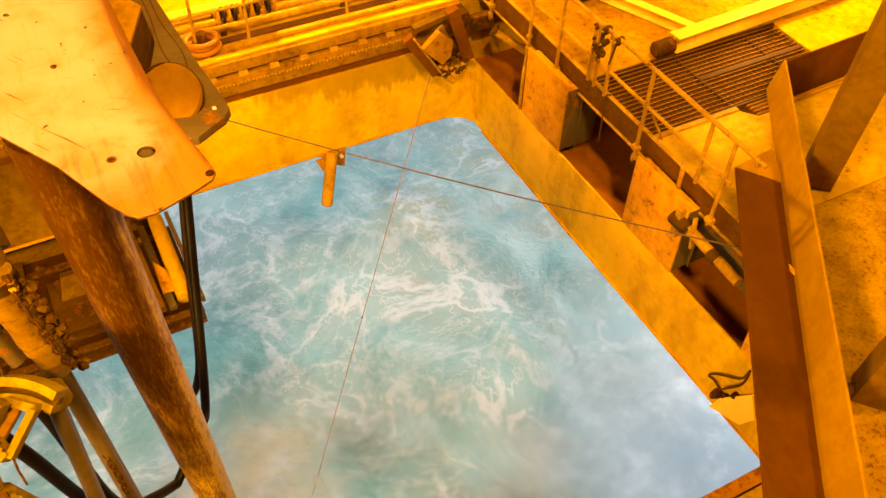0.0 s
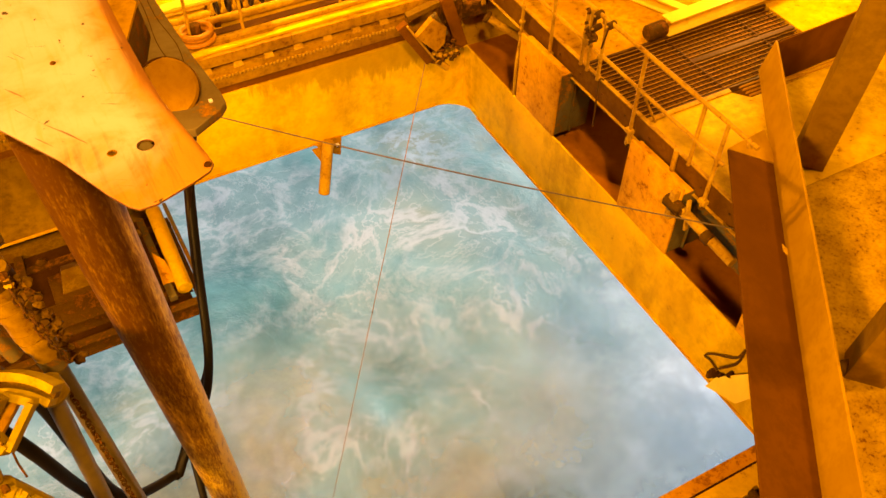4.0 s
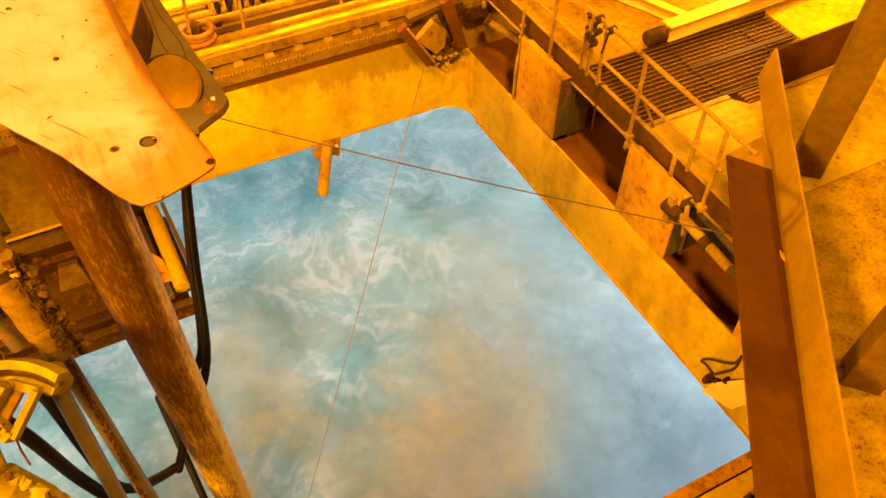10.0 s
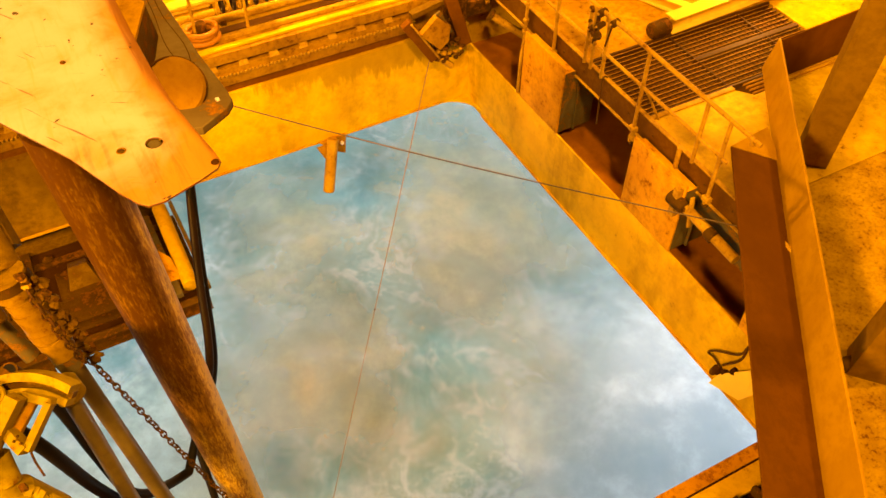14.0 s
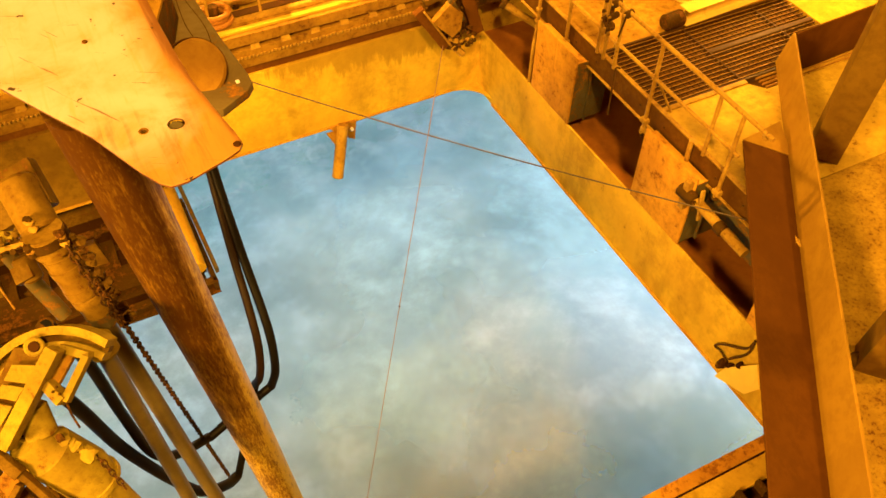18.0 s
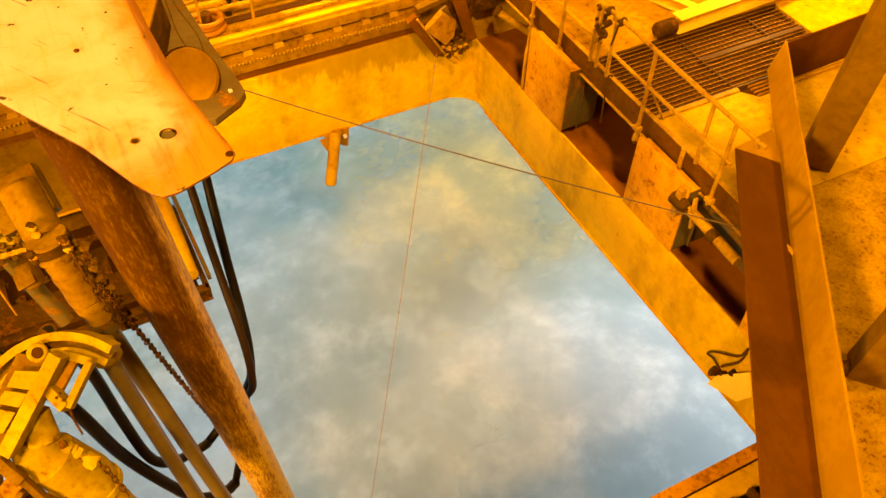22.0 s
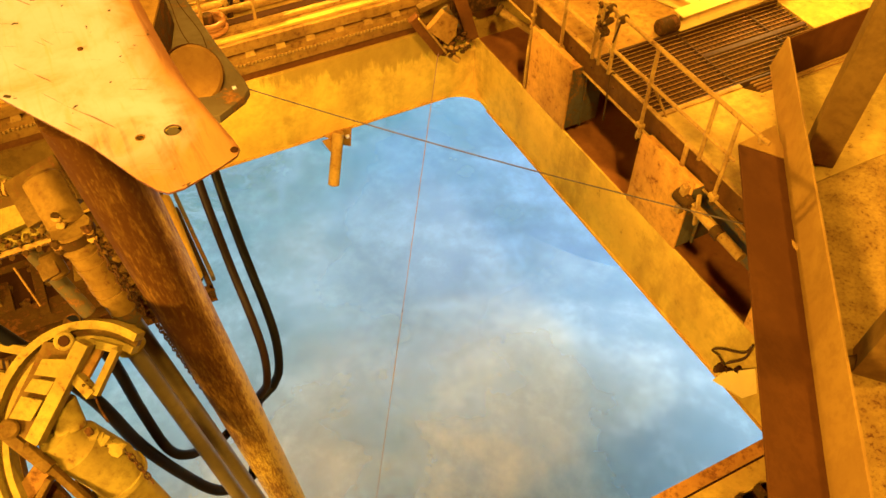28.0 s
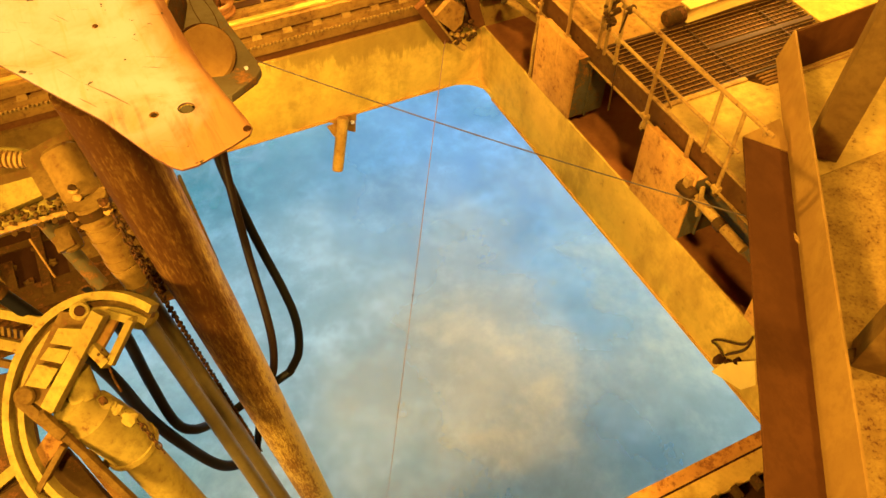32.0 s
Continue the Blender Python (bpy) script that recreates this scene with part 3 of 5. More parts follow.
structure("wall_south", box(-6.2, 5.60, 2.40, 2.56, -1.40, -1.10, 0.012), POST, "rusty brown inner edge of the deck opening", "wall")
structure("wall_west", box(-6.2, -6.0, 2.40, 9.40, -1.06, 0.0, 0.012), WALL, "yellowed painted steel coaming", "wall")


structure("trim_east", box(5.575, 5.60, 2.6, 8.92, -1.058, -1.030, 0.004), RUSTLIP, "rust-scabbed lower lip of the coaming", "trim")
structure("trim_north", box(-6.0, 5.12, 9.372, 9.40, -0.968, -0.938, 0.004), RUSTLIP, "rust-scabbed lower lip of the coaming", "trim")


def corner_gusset():
    r, k = 0.5, 10
    pts = [(5.6, 9.4)] + [(5.6 - r + r * math.sin(a), 9.4 - r + r * math.cos(a)) for a in (math.pi / 2 - math.pi / 2 * j / k for j in range(k + 1))]
    return prism(pts, -0.99, -0.96, 0.004)


structure("trim_corner", corner_gusset(), WALL, "rounded corner plate at the foot of the coaming", "trim")


def coaming_post(y0, y1):
    ob = thing("coaming_post", "box post with a pale front and green-grey side carrying the walkway", "post", "posts under the walkway")
    part("front_plate", box(5.60, 5.63, y0, y1, 0.003, 1.055, 0.006), POST, ob)
    part("side_plate", box(5.632, 6.15, y0 + 0.01, y0 + 0.035, 0.003, 0.955, 0.004), GREEN, ob, "grey-green side plate")
    part("side_plate", box(5.632, 6.15, y1 - 0.035, y1 - 0.01, 0.003, 0.955, 0.004), GREEN, ob, "grey-green side plate")
    part("stiffener", box(5.85, 5.87, y0 - 0.03, y0 + 0.008, 0.003, 0.80, 0.003), GREEN, ob)
    part("cap", box(5.632, 5.768, y0, y1, 0.957, 0.972, 0.004), POST, ob)
    return ob


for lo, hi in ((2.55, 3.40), (4.64, 5.58), (7.03, 7.95)):
    coaming_post(lo, hi)

# ---- walkway, grating and deck on the east side ----
# Dimmer paint north, brighter south and east: the lamp's pool in colour.
structure("deck_plate_north", prism([(5.818, 7.08), (14, 7.08), (14, 14), (5.818, 14)], 0.92, 1.0, 0), DIM_PLATING, "scuffed painted steel deck plating", "deck")
structure("deck_plate_south", prism([(5.818, 4.1), (14, 4.1), (14, 5.5), (9.0, 5.5), (9.0, 5.58), (7.42, 5.58), (7.27, 5.76), (5.818, 5.76)], 0.92, 1.0, 0), DECK, "scuffed painted steel deck plating", "deck")
structure("deck_plate_east", prism([(9.0, 5.5), (14, 5.5), (14, 7.08), (9.0, 7.08)], 0.92, 0.999, 0), DECK, "scuffed painted steel deck plating", "deck")
# Shallow brown floor paints the dim pit seen between the bars.
structure("pit_floor", box(5.9, 9.2, 5.3, 7.3, 0.84, 0.90, 0), WEB, "brown floor below the grating, the pit's shade painted in", "floor")


def floor_grating():
    ob = thing("floor_grating", "dull galvanised bar grating let into the deck", "grating")
    part("frame", box(5.90, 9.0, 7.05, 7.085, 0.93, 1.012, 0.003, box(5.90, 9.0, 5.83, 5.86, 0.93, 1.012, 0.003)), GRATE, ob)
    # Bar tops are paler than their webs and the cross rods.
    long = mesh("bearing_bar", box(-1.53, 1.53, -0.0024, 0.0024, -0.004, 0.002, 0.0), GRATE_TOP)
    web = mesh("bar_web", box(-1.53, 1.53, -0.0022, 0.0022, -0.030, -0.005, 0.0), GRATE)
    cross = mesh("cross_rod", box(-0.0022, 0.0022, -0.6, 0.6, -0.012, -0.003, 0.0), GRATE)
    part("border", box(5.84, 7.27, 5.765, 5.83, 0.96, 1.02, 0.006), RAIL, ob)
    part("bearer", box(7.25, 8.98, 6.46, 6.53, 0.92, 1.004, 0.004), GRATE, ob)
    for j in range(16):
        k = new("bearing_bar", long)
        k.parent, k.location = ob, (7.45, 5.895 + 0.0755 * j, 1.0)
        k = new("bar_web", web)
        k.parent, k.location = ob, (7.45, 5.895 + 0.0755 * j, 1.0)
    for j in range(40):
        k = new("cross_rod", cross)
        k.parent, k.location = ob, (5.95 + 0.0765 * j, 6.455, 0.994)
    for j in range(4):
        k = new("bearing_bar", mesh("bearing_bar", box(-0.78, 0.78, -0.0026, 0.0026, -0.03, 0.002, 0.0), GRATE_TOP))
        k.parent, k.location = ob, (8.22, 5.63 + 0.06 * j, 1.0)
    for x in (7.24, 8.4):
        part("joint_bar", box(x, x + 0.018, 5.86, 7.05, 0.95, 1.004, 0.002), GRATE, ob)
    return ob


floor_grating()


def walkway_beam():
    ob = thing("walkway_edge_beam", "long edge plate along the walkway, web shade painted brown, bright lips", "beam")
    # The web lies in shade; its brown puts that into the colour.
    part("web", box(5.80, 5.816, 2.9, 9.6, 0.899, 1.195, 0.002), WEB, ob)
    part("top_lip", box(5.79, 5.845, 2.9, 9.6, 1.198, 1.214, 0.005), RAIL, ob, "bright upper lip")
    part("bottom_lip", box(5.770, 5.815, 2.9, 9.6, 0.880, 0.896, 0.004), RAIL, ob, "bright lower lip")
    for k in range(14):
        part("bolt", drum((5.788, 3.2 + 0.46 * k, 1.05), (5.80, 3.2 + 0.46 * k, 1.05), 0.016, 6, 0.003), DIRTY, ob)
    return ob


walkway_beam()


def railing(y0, y1, posts, label, mid_cut=0.0):
    """Pipe rails on posts that stand outside the edge plate, or on its lip beside the gate."""
    ob = thing("railing", label, "railing", "railings of the walkway")
    x, top, mid, bend = 5.77, 2.03, 1.55, 0.07
    for z, start in ((top, y0), (mid, y0 + mid_cut)):
        line = [(x, start, z - bend), (x, start + 0.02, z - 0.01), (x, start + bend, z), (x, y1 - bend, z), (x, y1 - 0.02, z - 0.01), (x, y1, z - bend)]
        part("top_rail" if z == top else "mid_rail", pipe(smooth_line(line, 4), 0.026 if z == top else 0.022, 12), RAIL, ob)
    for k, (y, foot) in enumerate(posts):
        post = part("post", pipe([(x, y, foot), (x, y, top - 0.01)], 0.024, 12), RAIL, ob)
        part("weld", pipe([(x, y, mid - 0.03), (x, y, mid + 0.03)], 0.031, 12), RAIL, post)
        if foot < 1:
            part("saddle", box(x - 0.045, x + 0.034, y - 0.05, y + 0.05, 0.92, 0.98, 0.012), RAIL, post)
            part("foot_socket", drum((x, y, foot - 0.03), (x, y, foot + 0.07), 0.036, 12, 0.008), RAIL, post)
            for j in range(3):
                part("grease_clot", lump((x - 0.03 + 0.02 * j, y + 0.035 * (j - 1), foot - 0.02 + 0.03 * (j % 2)), 0.028, 700 + 7 * k + j), DIRTY, post)
    return ob


railing(6.84, 9.4, ((6.88, 1.20), (7.53, 0.77), (9.2, 0.77)), "painted pipe railing with clamped posts and two rails")
side_rail = railing(4.15, 6.58, ((4.47, 0.90), (4.82, 1.20), (5.80, 0.78), (6.53, 1.20)), "painted pipe railing with clamped posts ending at a box girder", 0.3)
part("stay", pipe([(5.78, 5.72, 1.52), (6.06, 5.72, 1.03)], 0.014, 8), RAIL, side_rail)
part("lower_post", pipe([(5.75, 5.00, 0.80), (5.77, 5.03, 1.24)], 0.03, 12), RAIL, side_rail)


def gate_latch():
    """A swivel gate fitting between the ends of the two railings."""
    ob = thing("gate_latch", "greasy pipe clamps and swivel joining two rail ends", "clamp")
    x = 5.76
    for k, (y, z, r) in enumerate(((6.84, 1.98, 0.042), (6.68, 2.01, 0.046), (6.44, 2.01, 0.044), (6.82, 1.72, 0.042), (6.73, 1.66, 0.046), (6.68, 1.84, 0.038))):
        collar = part("collar", drum((x - 0.05, y - 0.01, z), (x + 0.06, y + 0.01, z + 0.01), r, 14, 0.012), DIRTY, ob)
        part("set_screw", drum((x - 0.08, y, z), (x - 0.05, y, z), 0.014, 6, 0.003), RAIL, collar)
    part("swivel_pin", pipe([(x, 6.75, 1.56), (x, 6.73, 2.0)], 0.026, 10), DIRTY, ob)
    part("short_post", pipe([(x, 6.74, 1.20), (x, 6.74, 1.66)], 0.022, 10), RAIL, ob)
    part("swan_neck", pipe(smooth_line([(x, 6.91, 1.97), (x, 6.86, 2.01), (x, 6.80, 1.99), (x, 6.78, 1.88), (x, 6.79, 1.72)], 5), 0.024, 10), RAIL, ob)
    part("strut", pipe([(x - 0.03, 6.44, 2.0), (x - 0.02, 6.52, 1.66)], 0.012, 8), DIRTY, ob)
    for k in range(6):
        part("grease_clot", lump((x - 0.03, 6.64 + 0.04 * k, 1.70 + 0.06 * (k % 3)), 0.030, 730 + k), DIRTY, ob)
    return ob


gate_latch()


def clamp_cluster():
    ob = thing("pipe_fitting", "greasy pipe fittings and couplings clamped under the walkway edge", "fitting")
    part("stub_pipe", pipe([(5.60, 4.62, 0.80), (5.62, 3.75, 0.74)], 0.06, 16), RAIL, ob)
    part("coupling", drum((5.56, 4.80, 0.82), (5.58, 4.56, 0.80), 0.085, 18, 0.015), DIRTY, ob)
    part("coupling", drum((5.60, 4.20, 0.77), (5.60, 4.08, 0.76), 0.075, 18, 0.012), DIRTY, ob)
    part("bracket", box(5.52, 5.66, 4.66, 4.74, 0.60, 1.0, 0.01), RAIL, ob)
    part("hanger", bar((5.58, 4.50, 1.02), (5.58, 4.44, 0.62), 0.05, 0.03, 0.006), RAIL, ob)
    for k in range(7):
        part("grease_clot", lump((5.57 + 0.03 * (k % 3), 4.82 - 0.045 * k, 0.74 + 0.07 * math.sin(2.4 * k)), 0.03 + 0.02 * (k * 0.618 % 1.0), 200 + k), DIRTY, ob)
    part("green_plate", box(5.80, 5.815, 3.45, 4.60, 0.45, 0.875, 0.004), GREEN, ob, "oily green back plate")
    return ob


clamp_cluster()


def deck_beam(p, q, depth, flange, label):
    ob = thing("deck_beam", label, "beam")
    part("profile", i_beam(p, q, depth, flange), YELLOW, ob)
    part("end_block", drum((p[0] - 0.32, p[1] - 0.02, 1.115), (p[0] - 0.004, p[1], 1.115), 0.11, 16, 0.03), DIRTY, ob, "dark greasy round end block")
    return ob


deck_beam((7.30, 7.14, 1.13), (10.3, 7.28, 1.13), 0.22, 0.20, "pale yellow I-beam lying on the deck under the floodlight")
deck_beam((7.15, 8.7, 1.10), (7.75, 7.30, 1.10), 0.16, 0.14, "short pale beam stub lying across the deck")

# ---- box girder with an upstand along the edge of the side platform ----
def edge_girder():
    ob = thing("edge_girder", "girder beside the platform, shaded faces painted brown, with an orange upstand", "girder")
    # Shaded faces get the brown, lit ones the orange.
    part("sloping_plate", slab([(6.01, 4.58, 1.50), (6.66, 4.40, 1.15), (3.87, 0.76, 1.15), (3.20, 0.90, 1.50)], 0.02), SHADE_BROWN, ob)
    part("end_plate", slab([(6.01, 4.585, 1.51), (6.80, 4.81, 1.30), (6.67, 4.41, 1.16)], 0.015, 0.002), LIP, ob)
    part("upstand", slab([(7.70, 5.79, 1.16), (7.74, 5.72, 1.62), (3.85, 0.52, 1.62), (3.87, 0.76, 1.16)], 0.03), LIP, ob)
    part("back_plate", slab([(7.75, 5.72, 1.62), (9.4, 5.78, 1.62), (9.4, 5.78, 0.9), (7.75, 5.72, 0.9)], 0.025), SHADE_BROWN, ob)
    return ob


edge_girder()
structure("floor_platform", slab([(7.75, 5.70, 0.9), (14, 5.9, 0.9), (14, -6, 0.9), (2.6, -6, 0.9), (2.6, -1.0, 0.9), (3.9, 0.70, 0.9)], 0.08, 0), GRIT, "gritty non-slip platform floor, worn and rusty", "floor")


def brace(p, q, label):
    ob = thing("diagonal_brace", label, "brace", "braces of the platform")
    part("square_tube", bar(p, Vector(p).lerp(Vector(q), 1.6), 0.35, 0.30, 0.02), BRACE, ob)
    part("hinge_pin", drum((p[0] - 0.24, p[1] + 0.10, 1.02), (p[0] - 0.10, p[1] + 0.04, 1.06), 0.075, 12, 0.012), DIRTY, ob, "greasy dark hinge pin")
    part("foot_plate", box(p[0] - 0.20, p[0] + 0.20, p[1] - 0.18, p[1] + 0.18, 0.903, 0.925, 0.004), DIRTY, ob)
    return ob


brace((7.22, 4.42, 0.93), (6.75, 4.0, 4.2), "painted square-tube brace rising from the platform")
brace((5.62, 2.05, 0.93), (5.15, 1.63, 4.2), "painted square-tube brace rising from the platform")

# ---- machinery on the far side ----
def rack_beam():
    ob = thing("rack_beam", "greasy toothed rack beam along the far coaming", "rack")
    # This strip and gap_strip carry the slots' shade as dark brown.
    part("recess_strip", box(-6.2, 5.5, 9.46, 9.66, 0.33, 0.46, 0.004), STRIP, ob, "brown strip painted as the shadow under the rack")
    part("rack_plate", box(-6.2, 5.4, 9.42, 9.66, 0.46, 0.73, 0.006), BEAM, ob)
    tooth = mesh("tooth", prism([(-0.022, 0), (0.022, 0), (0.008, -0.028), (-0.008, -0.028)], 0, 0.035, 0.0), RAIL)
    for j in range(130):
        k = new("tooth", tooth)
        k.parent, k.location = ob, (-2.0 + 0.052 * j, 9.42, 0.60 + 0.008 * math.sin(j * 2.3))
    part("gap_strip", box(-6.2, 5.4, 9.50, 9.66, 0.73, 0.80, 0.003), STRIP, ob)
    for j in range(15):
        part("lug", slab([(-1.22 + 0.42 * j, 9.40, 0.72), (-1.08 + 0.42 * j, 9.40, 0.72), (-1.10 + 0.42 * j, 9.49, 0.84), (-1.19 + 0.42 * j, 9.49, 0.84)], 0.05, 0.008), RAIL, ob)
    part("upper_beam", box(-6.2, 5.4, 9.42, 9.80, 0.80, 0.95, 0.01), BEAM, ob)
    part("top_strip", box(-6.2, 5.4, 9.50, 9.58, 0.952, 0.985, 0.006), WALL, ob)
    part("top_strip", box(-6.2, 5.4, 9.70, 9.78, 0.952, 1.0, 0.006), RAIL, ob)
    return ob


rack_beam()
# Flat dark strip laid on the deck in place of a shaded gap.
structure("trim_dark_gap", box(-6.2, 5.4, 9.90, 10.03, 0.902, 0.935, 0.003), DARK, "dark strip painted as the shaded gap along the far deck", "gutter")
for y, z, r in ((10.16, 0.98, 0.06), (10.36, 0.98, 0.05), (10.62, 1.02, 0.09)):
    ob = thing("deck_pipe", "painted pipe run lying along the far deck", "pipe", "pipes on the far deck")
    part("tube", pipe([(-6, y, z), (5.0, y, z)], r, 16), RAIL if r < 0.08 else YELLOW, ob)
    for x in (0.6, 2.2, 3.9):
        part("support", box(x - 0.04, x + 0.04, y - r, y + r, 0.9, z, 0.006), DIRTY, ob)
far_rail = thing("railing", "low painted pipe railing on the far deck", "railing")
for x in (1.75, 2.44, 3.83, 5.2):
    part("post", pipe([(x, 9.78, 0.98), (x, 9.78, 2.0)], 0.022, 10), RAIL, far_rail)
for z in (1.5, 2.0):
    part("top_rail" if z == 2.0 else "mid_rail", pipe([(-4, 9.78, z), (5.2, 9.78, z)], 0.02, 10), RAIL, far_rail)


def coiled_hose():
    ob = thing("coiled_hose", "ribbed orange-brown hose coiled on the far rail", "hose")
    for j in range(11):
        a = [(2.1 + 0.075 * j, 9.9 + 0.09 * math.cos(t), 1.34 + 0.09 * math.sin(t)) for t in (2 * math.pi * i / 16 for i in range(16))]
        part("coil", pipe(a + [a[0], a[1]], 0.022, 8, caps=False), BROWNHOSE if j % 2 else RAIL, ob)
    return ob


coiled_hose()


def hose_reel():
    ob = thing("hose_reel", "small orange reel with a wound hose on the far deck", "reel")
    for k, (r, z) in enumerate(((0.21, 1.03), (0.17, 1.09), (0.20, 1.15))):
        a = [(1.83 + r * math.cos(t), 9.78 + r * math.sin(t) * 0.8, z) for t in (2 * math.pi * i / 28 for i in range(28))]
        part("hose_turn", pipe(a + [a[0], a[1]], 0.035, 10, caps=False), ORANGE, ob)
    part("hub", drum((1.83, 9.78, 0.99), (1.83, 9.78, 1.25), 0.07), DIRTY, ob)
    part("frame", bar((1.62, 9.78, 1.0), (1.62, 9.78, 1.5), 0.04, 0.05, 0.005, bar((2.05, 9.78, 1.0), (2.05, 9.78, 1.5), 0.04, 0.05, 0.005, bar((1.6, 9.78, 1.5), (2.07, 9.78, 1.5), 0.05, 0.04, 0.005))), RAIL, ob)
    return ob


hose_reel()


def sheave_block():
    """The trolley block at the end of the rack, over the corner of the opening."""
    ob = thing("sheave_block", "greasy trolley block with a pale cover at the rack's end", "sheave block")
    part("cover", slab([(4.58, 9.06, 0.68), (4.82, 9.04, 0.92), (5.04, 9.04, 0.72), (5.00, 9.02, 0.49), (4.87, 9.02, 0.38)], 0.10, 0.015), BEAM, ob, "pale worn cover plate")
    part("cover_strap", bar((4.86, 9.03, 0.93), (5.06, 9.03, 0.55), 0.05, 0.10, 0.008), GREEN, ob)
    part("cheek", bar((4.42, 9.12, 0.84), (4.86, 9.10, 0.15), 0.10, 0.16, 0.012), STRIP, ob)
    part("cheek_lip", bar((4.47, 9.03, 0.86), (4.90, 9.02, 0.18), 0.03, 0.03, 0.004), RAIL, ob)
    part("cheek", bar((5.10, 9.16, 1.08), (5.38, 9.14, 0.22), 0.14, 0.18, 0.012), STRIP, ob)
    part("yoke", bar((4.56, 9.24, 0.86), (5.10, 9.22, 0.98), 0.12, 0.08, 0.012), GREASY, ob)
    part("side_web", slab([(5.06, 9.22, 0.95), (5.30, 9.22, 0.80), (5.32, 9.2, 0.22), (5.05, 9.2, 0.30)], 0.03), DIRTY, ob)
    part("wheel", drum((4.92, 9.06, 0.20), (5.02, 9.30, 0.20), 0.13, 24, 0.02), DIRTY, ob)
    for k in range(7):
        part("grease_lump", drum((4.95 + 0.05 * k, 9.04 + 0.01 * (k % 3), 0.10 + 0.035 * (k % 4)), (4.99 + 0.05 * k, 9.0, 0.12 + 0.03 * (k % 4)), 0.03, 9, 0.012), DIRTY, ob)
    part("pin", drum((4.95, 9.08, 0.13), (5.11, 9.02, -0.03), 0.05, 16, 0.01), RAIL, ob)
    for k in range(14):
        part("grease_clot", lump((4.88 + 0.03 * k, 9.02 + 0.02 * (k % 3), 0.30 + 0.09 * math.sin(1.9 * k)), 0.035 + 0.012 * (k % 2), 400 + k), DIRTY if k % 3 else RAIL, ob)
    part("bracket", box(5.16, 5.40, 9.16, 9.42, 0.34, 0.95, 0.012), DIRTY, ob)
    for z in (0.5, 0.66, 0.82):
        part("bolt", drum((5.13, 9.18, z), (5.16, 9.18, z), 0.022, 6, 0.003), RAIL, ob)
    part("upright", bar((5.33, 9.36, 0.4), (5.33, 9.36, 2.4), 0.11, 0.16, 0.01), BEAM, ob)
    part("tie_bar", bar((5.3, 9.36, 0.62), (5.9, 9.36, 0.62), 0.12, 0.22, 0.01), DIRTY, ob)
    return ob


sheave_block()


def pipe_stub():
    ob = thing("pipe_stub", "short painted guide pipe hanging below the coaming on a bracket", "pipe")
    part("tube", drum((3.26, 9.26, -0.85), (3.02, 9.02, -1.62), 0.085, 24, 0.012), RAIL, ob)
    part("bracket", slab([(3.05, 9.36, -0.92), (3.50, 9.36, -0.92), (3.44, 9.30, -1.22), (3.34, 9.30, -1.16)], 0.03), BEAM, ob)
    part("bracket", slab([(3.00, 9.30, -0.95), (3.22, 9.30, -0.95), (3.12, 9.24, -1.22)], 0.03), BEAM, ob)
    part("bolt", drum((3.40, 9.29, -1.0), (3.40, 9.25, -1.0), 0.03, 6, 0.004), GLASS_TAG, ob)
    return ob


pipe_stub()


def trolley_platform():
    """Low platform under the far coaming, seen past the hanging pipe."""
    ob = thing("trolley_platform", "rusty low platform with beams and bearings under the far coaming", "platform")
    part("front_beam", channel((-6, 7.70, -1.42), (0.77, 7.70, -1.42), 0.22, 0.10, 0.02), DIRTY, ob)
    part("second_beam", i_beam((-6, 8.05, -1.40), (0.70, 8.05, -1.40), 0.2, 0.14), DIRTY, ob)
    part("back_beam", channel((-6, 9.2, -1.40), (0.77, 9.2, -1.40), 0.22, 0.10, 0.02), DIRTY, ob)
    part("end_beam", bar((0.74, 7.62, -1.42), (0.74, 9.3, -1.42), 0.06, 0.22, 0.01), DIRTY, ob)
    part("side_bar", bar((0.42, 7.75, -1.25), (0.40, 9.3, -1.2), 0.10, 0.08, 0.01), GREEN, ob)
    # These plates are coloured dark partly to paint this corner's shade.
    part("floor_plate", box(-6, 0.66, 8.10, 9.9, -1.34, -1.32, 0.003), DARK, ob)
    part("under_plate", box(-6, 0.66, 7.74, 8.14, -1.54, -1.52, 0.003), DARK, ob)
    part("back_ledge", box(-6, 0.62, 9.42, 9.56, -1.318, -1.16, 0.008), GREASY, ob)
    for k in range(26):
        x = -3.6 + 0.165 * k
        part("grease_clot", lump((x, 8.42 + 0.9 * (k * 0.618 % 1.0), -1.30), 0.05 + 0.03 * (k * 0.37 % 1.0), 300 + k), DIRTY if k % 3 else GREASY, ob)
    for x in (-2.9, -1.25, 0.12):
        part("cross_beam", bar((x, 8.1, -1.27), (x + 0.03, 9.4, -1.27), 0.12, 0.10, 0.01), DIRTY, ob)
    part("tread_plate", box(-6, 0.34, 7.95, 8.38, -1.29, -1.27, 0.004), DIRTY, ob)
    part("side_tube", pipe([(0.60, 7.86, -1.25), (0.62, 9.35, -1.15)], 0.10, 16), WALL, ob, "pale painted side tube")
    part("outer_bar", bar((0.80, 7.70, -1.22), (0.78, 9.3, -1.08), 0.05, 0.10, 0.008), GREEN, ob, "grey-green outer bar")
    part("inner_post", bar((0.28, 7.72, -1.18), (0.22, 9.3, -0.98), 0.10, 0.12, 0.01), GREASY, ob)
    part("gusset", slab([(0.36, 8.0, -1.20), (0.52, 8.0, -1.20), (0.50, 8.35, -1.14), (0.38, 8.55, -1.12)], 0.02, 0.004), POST, ob)
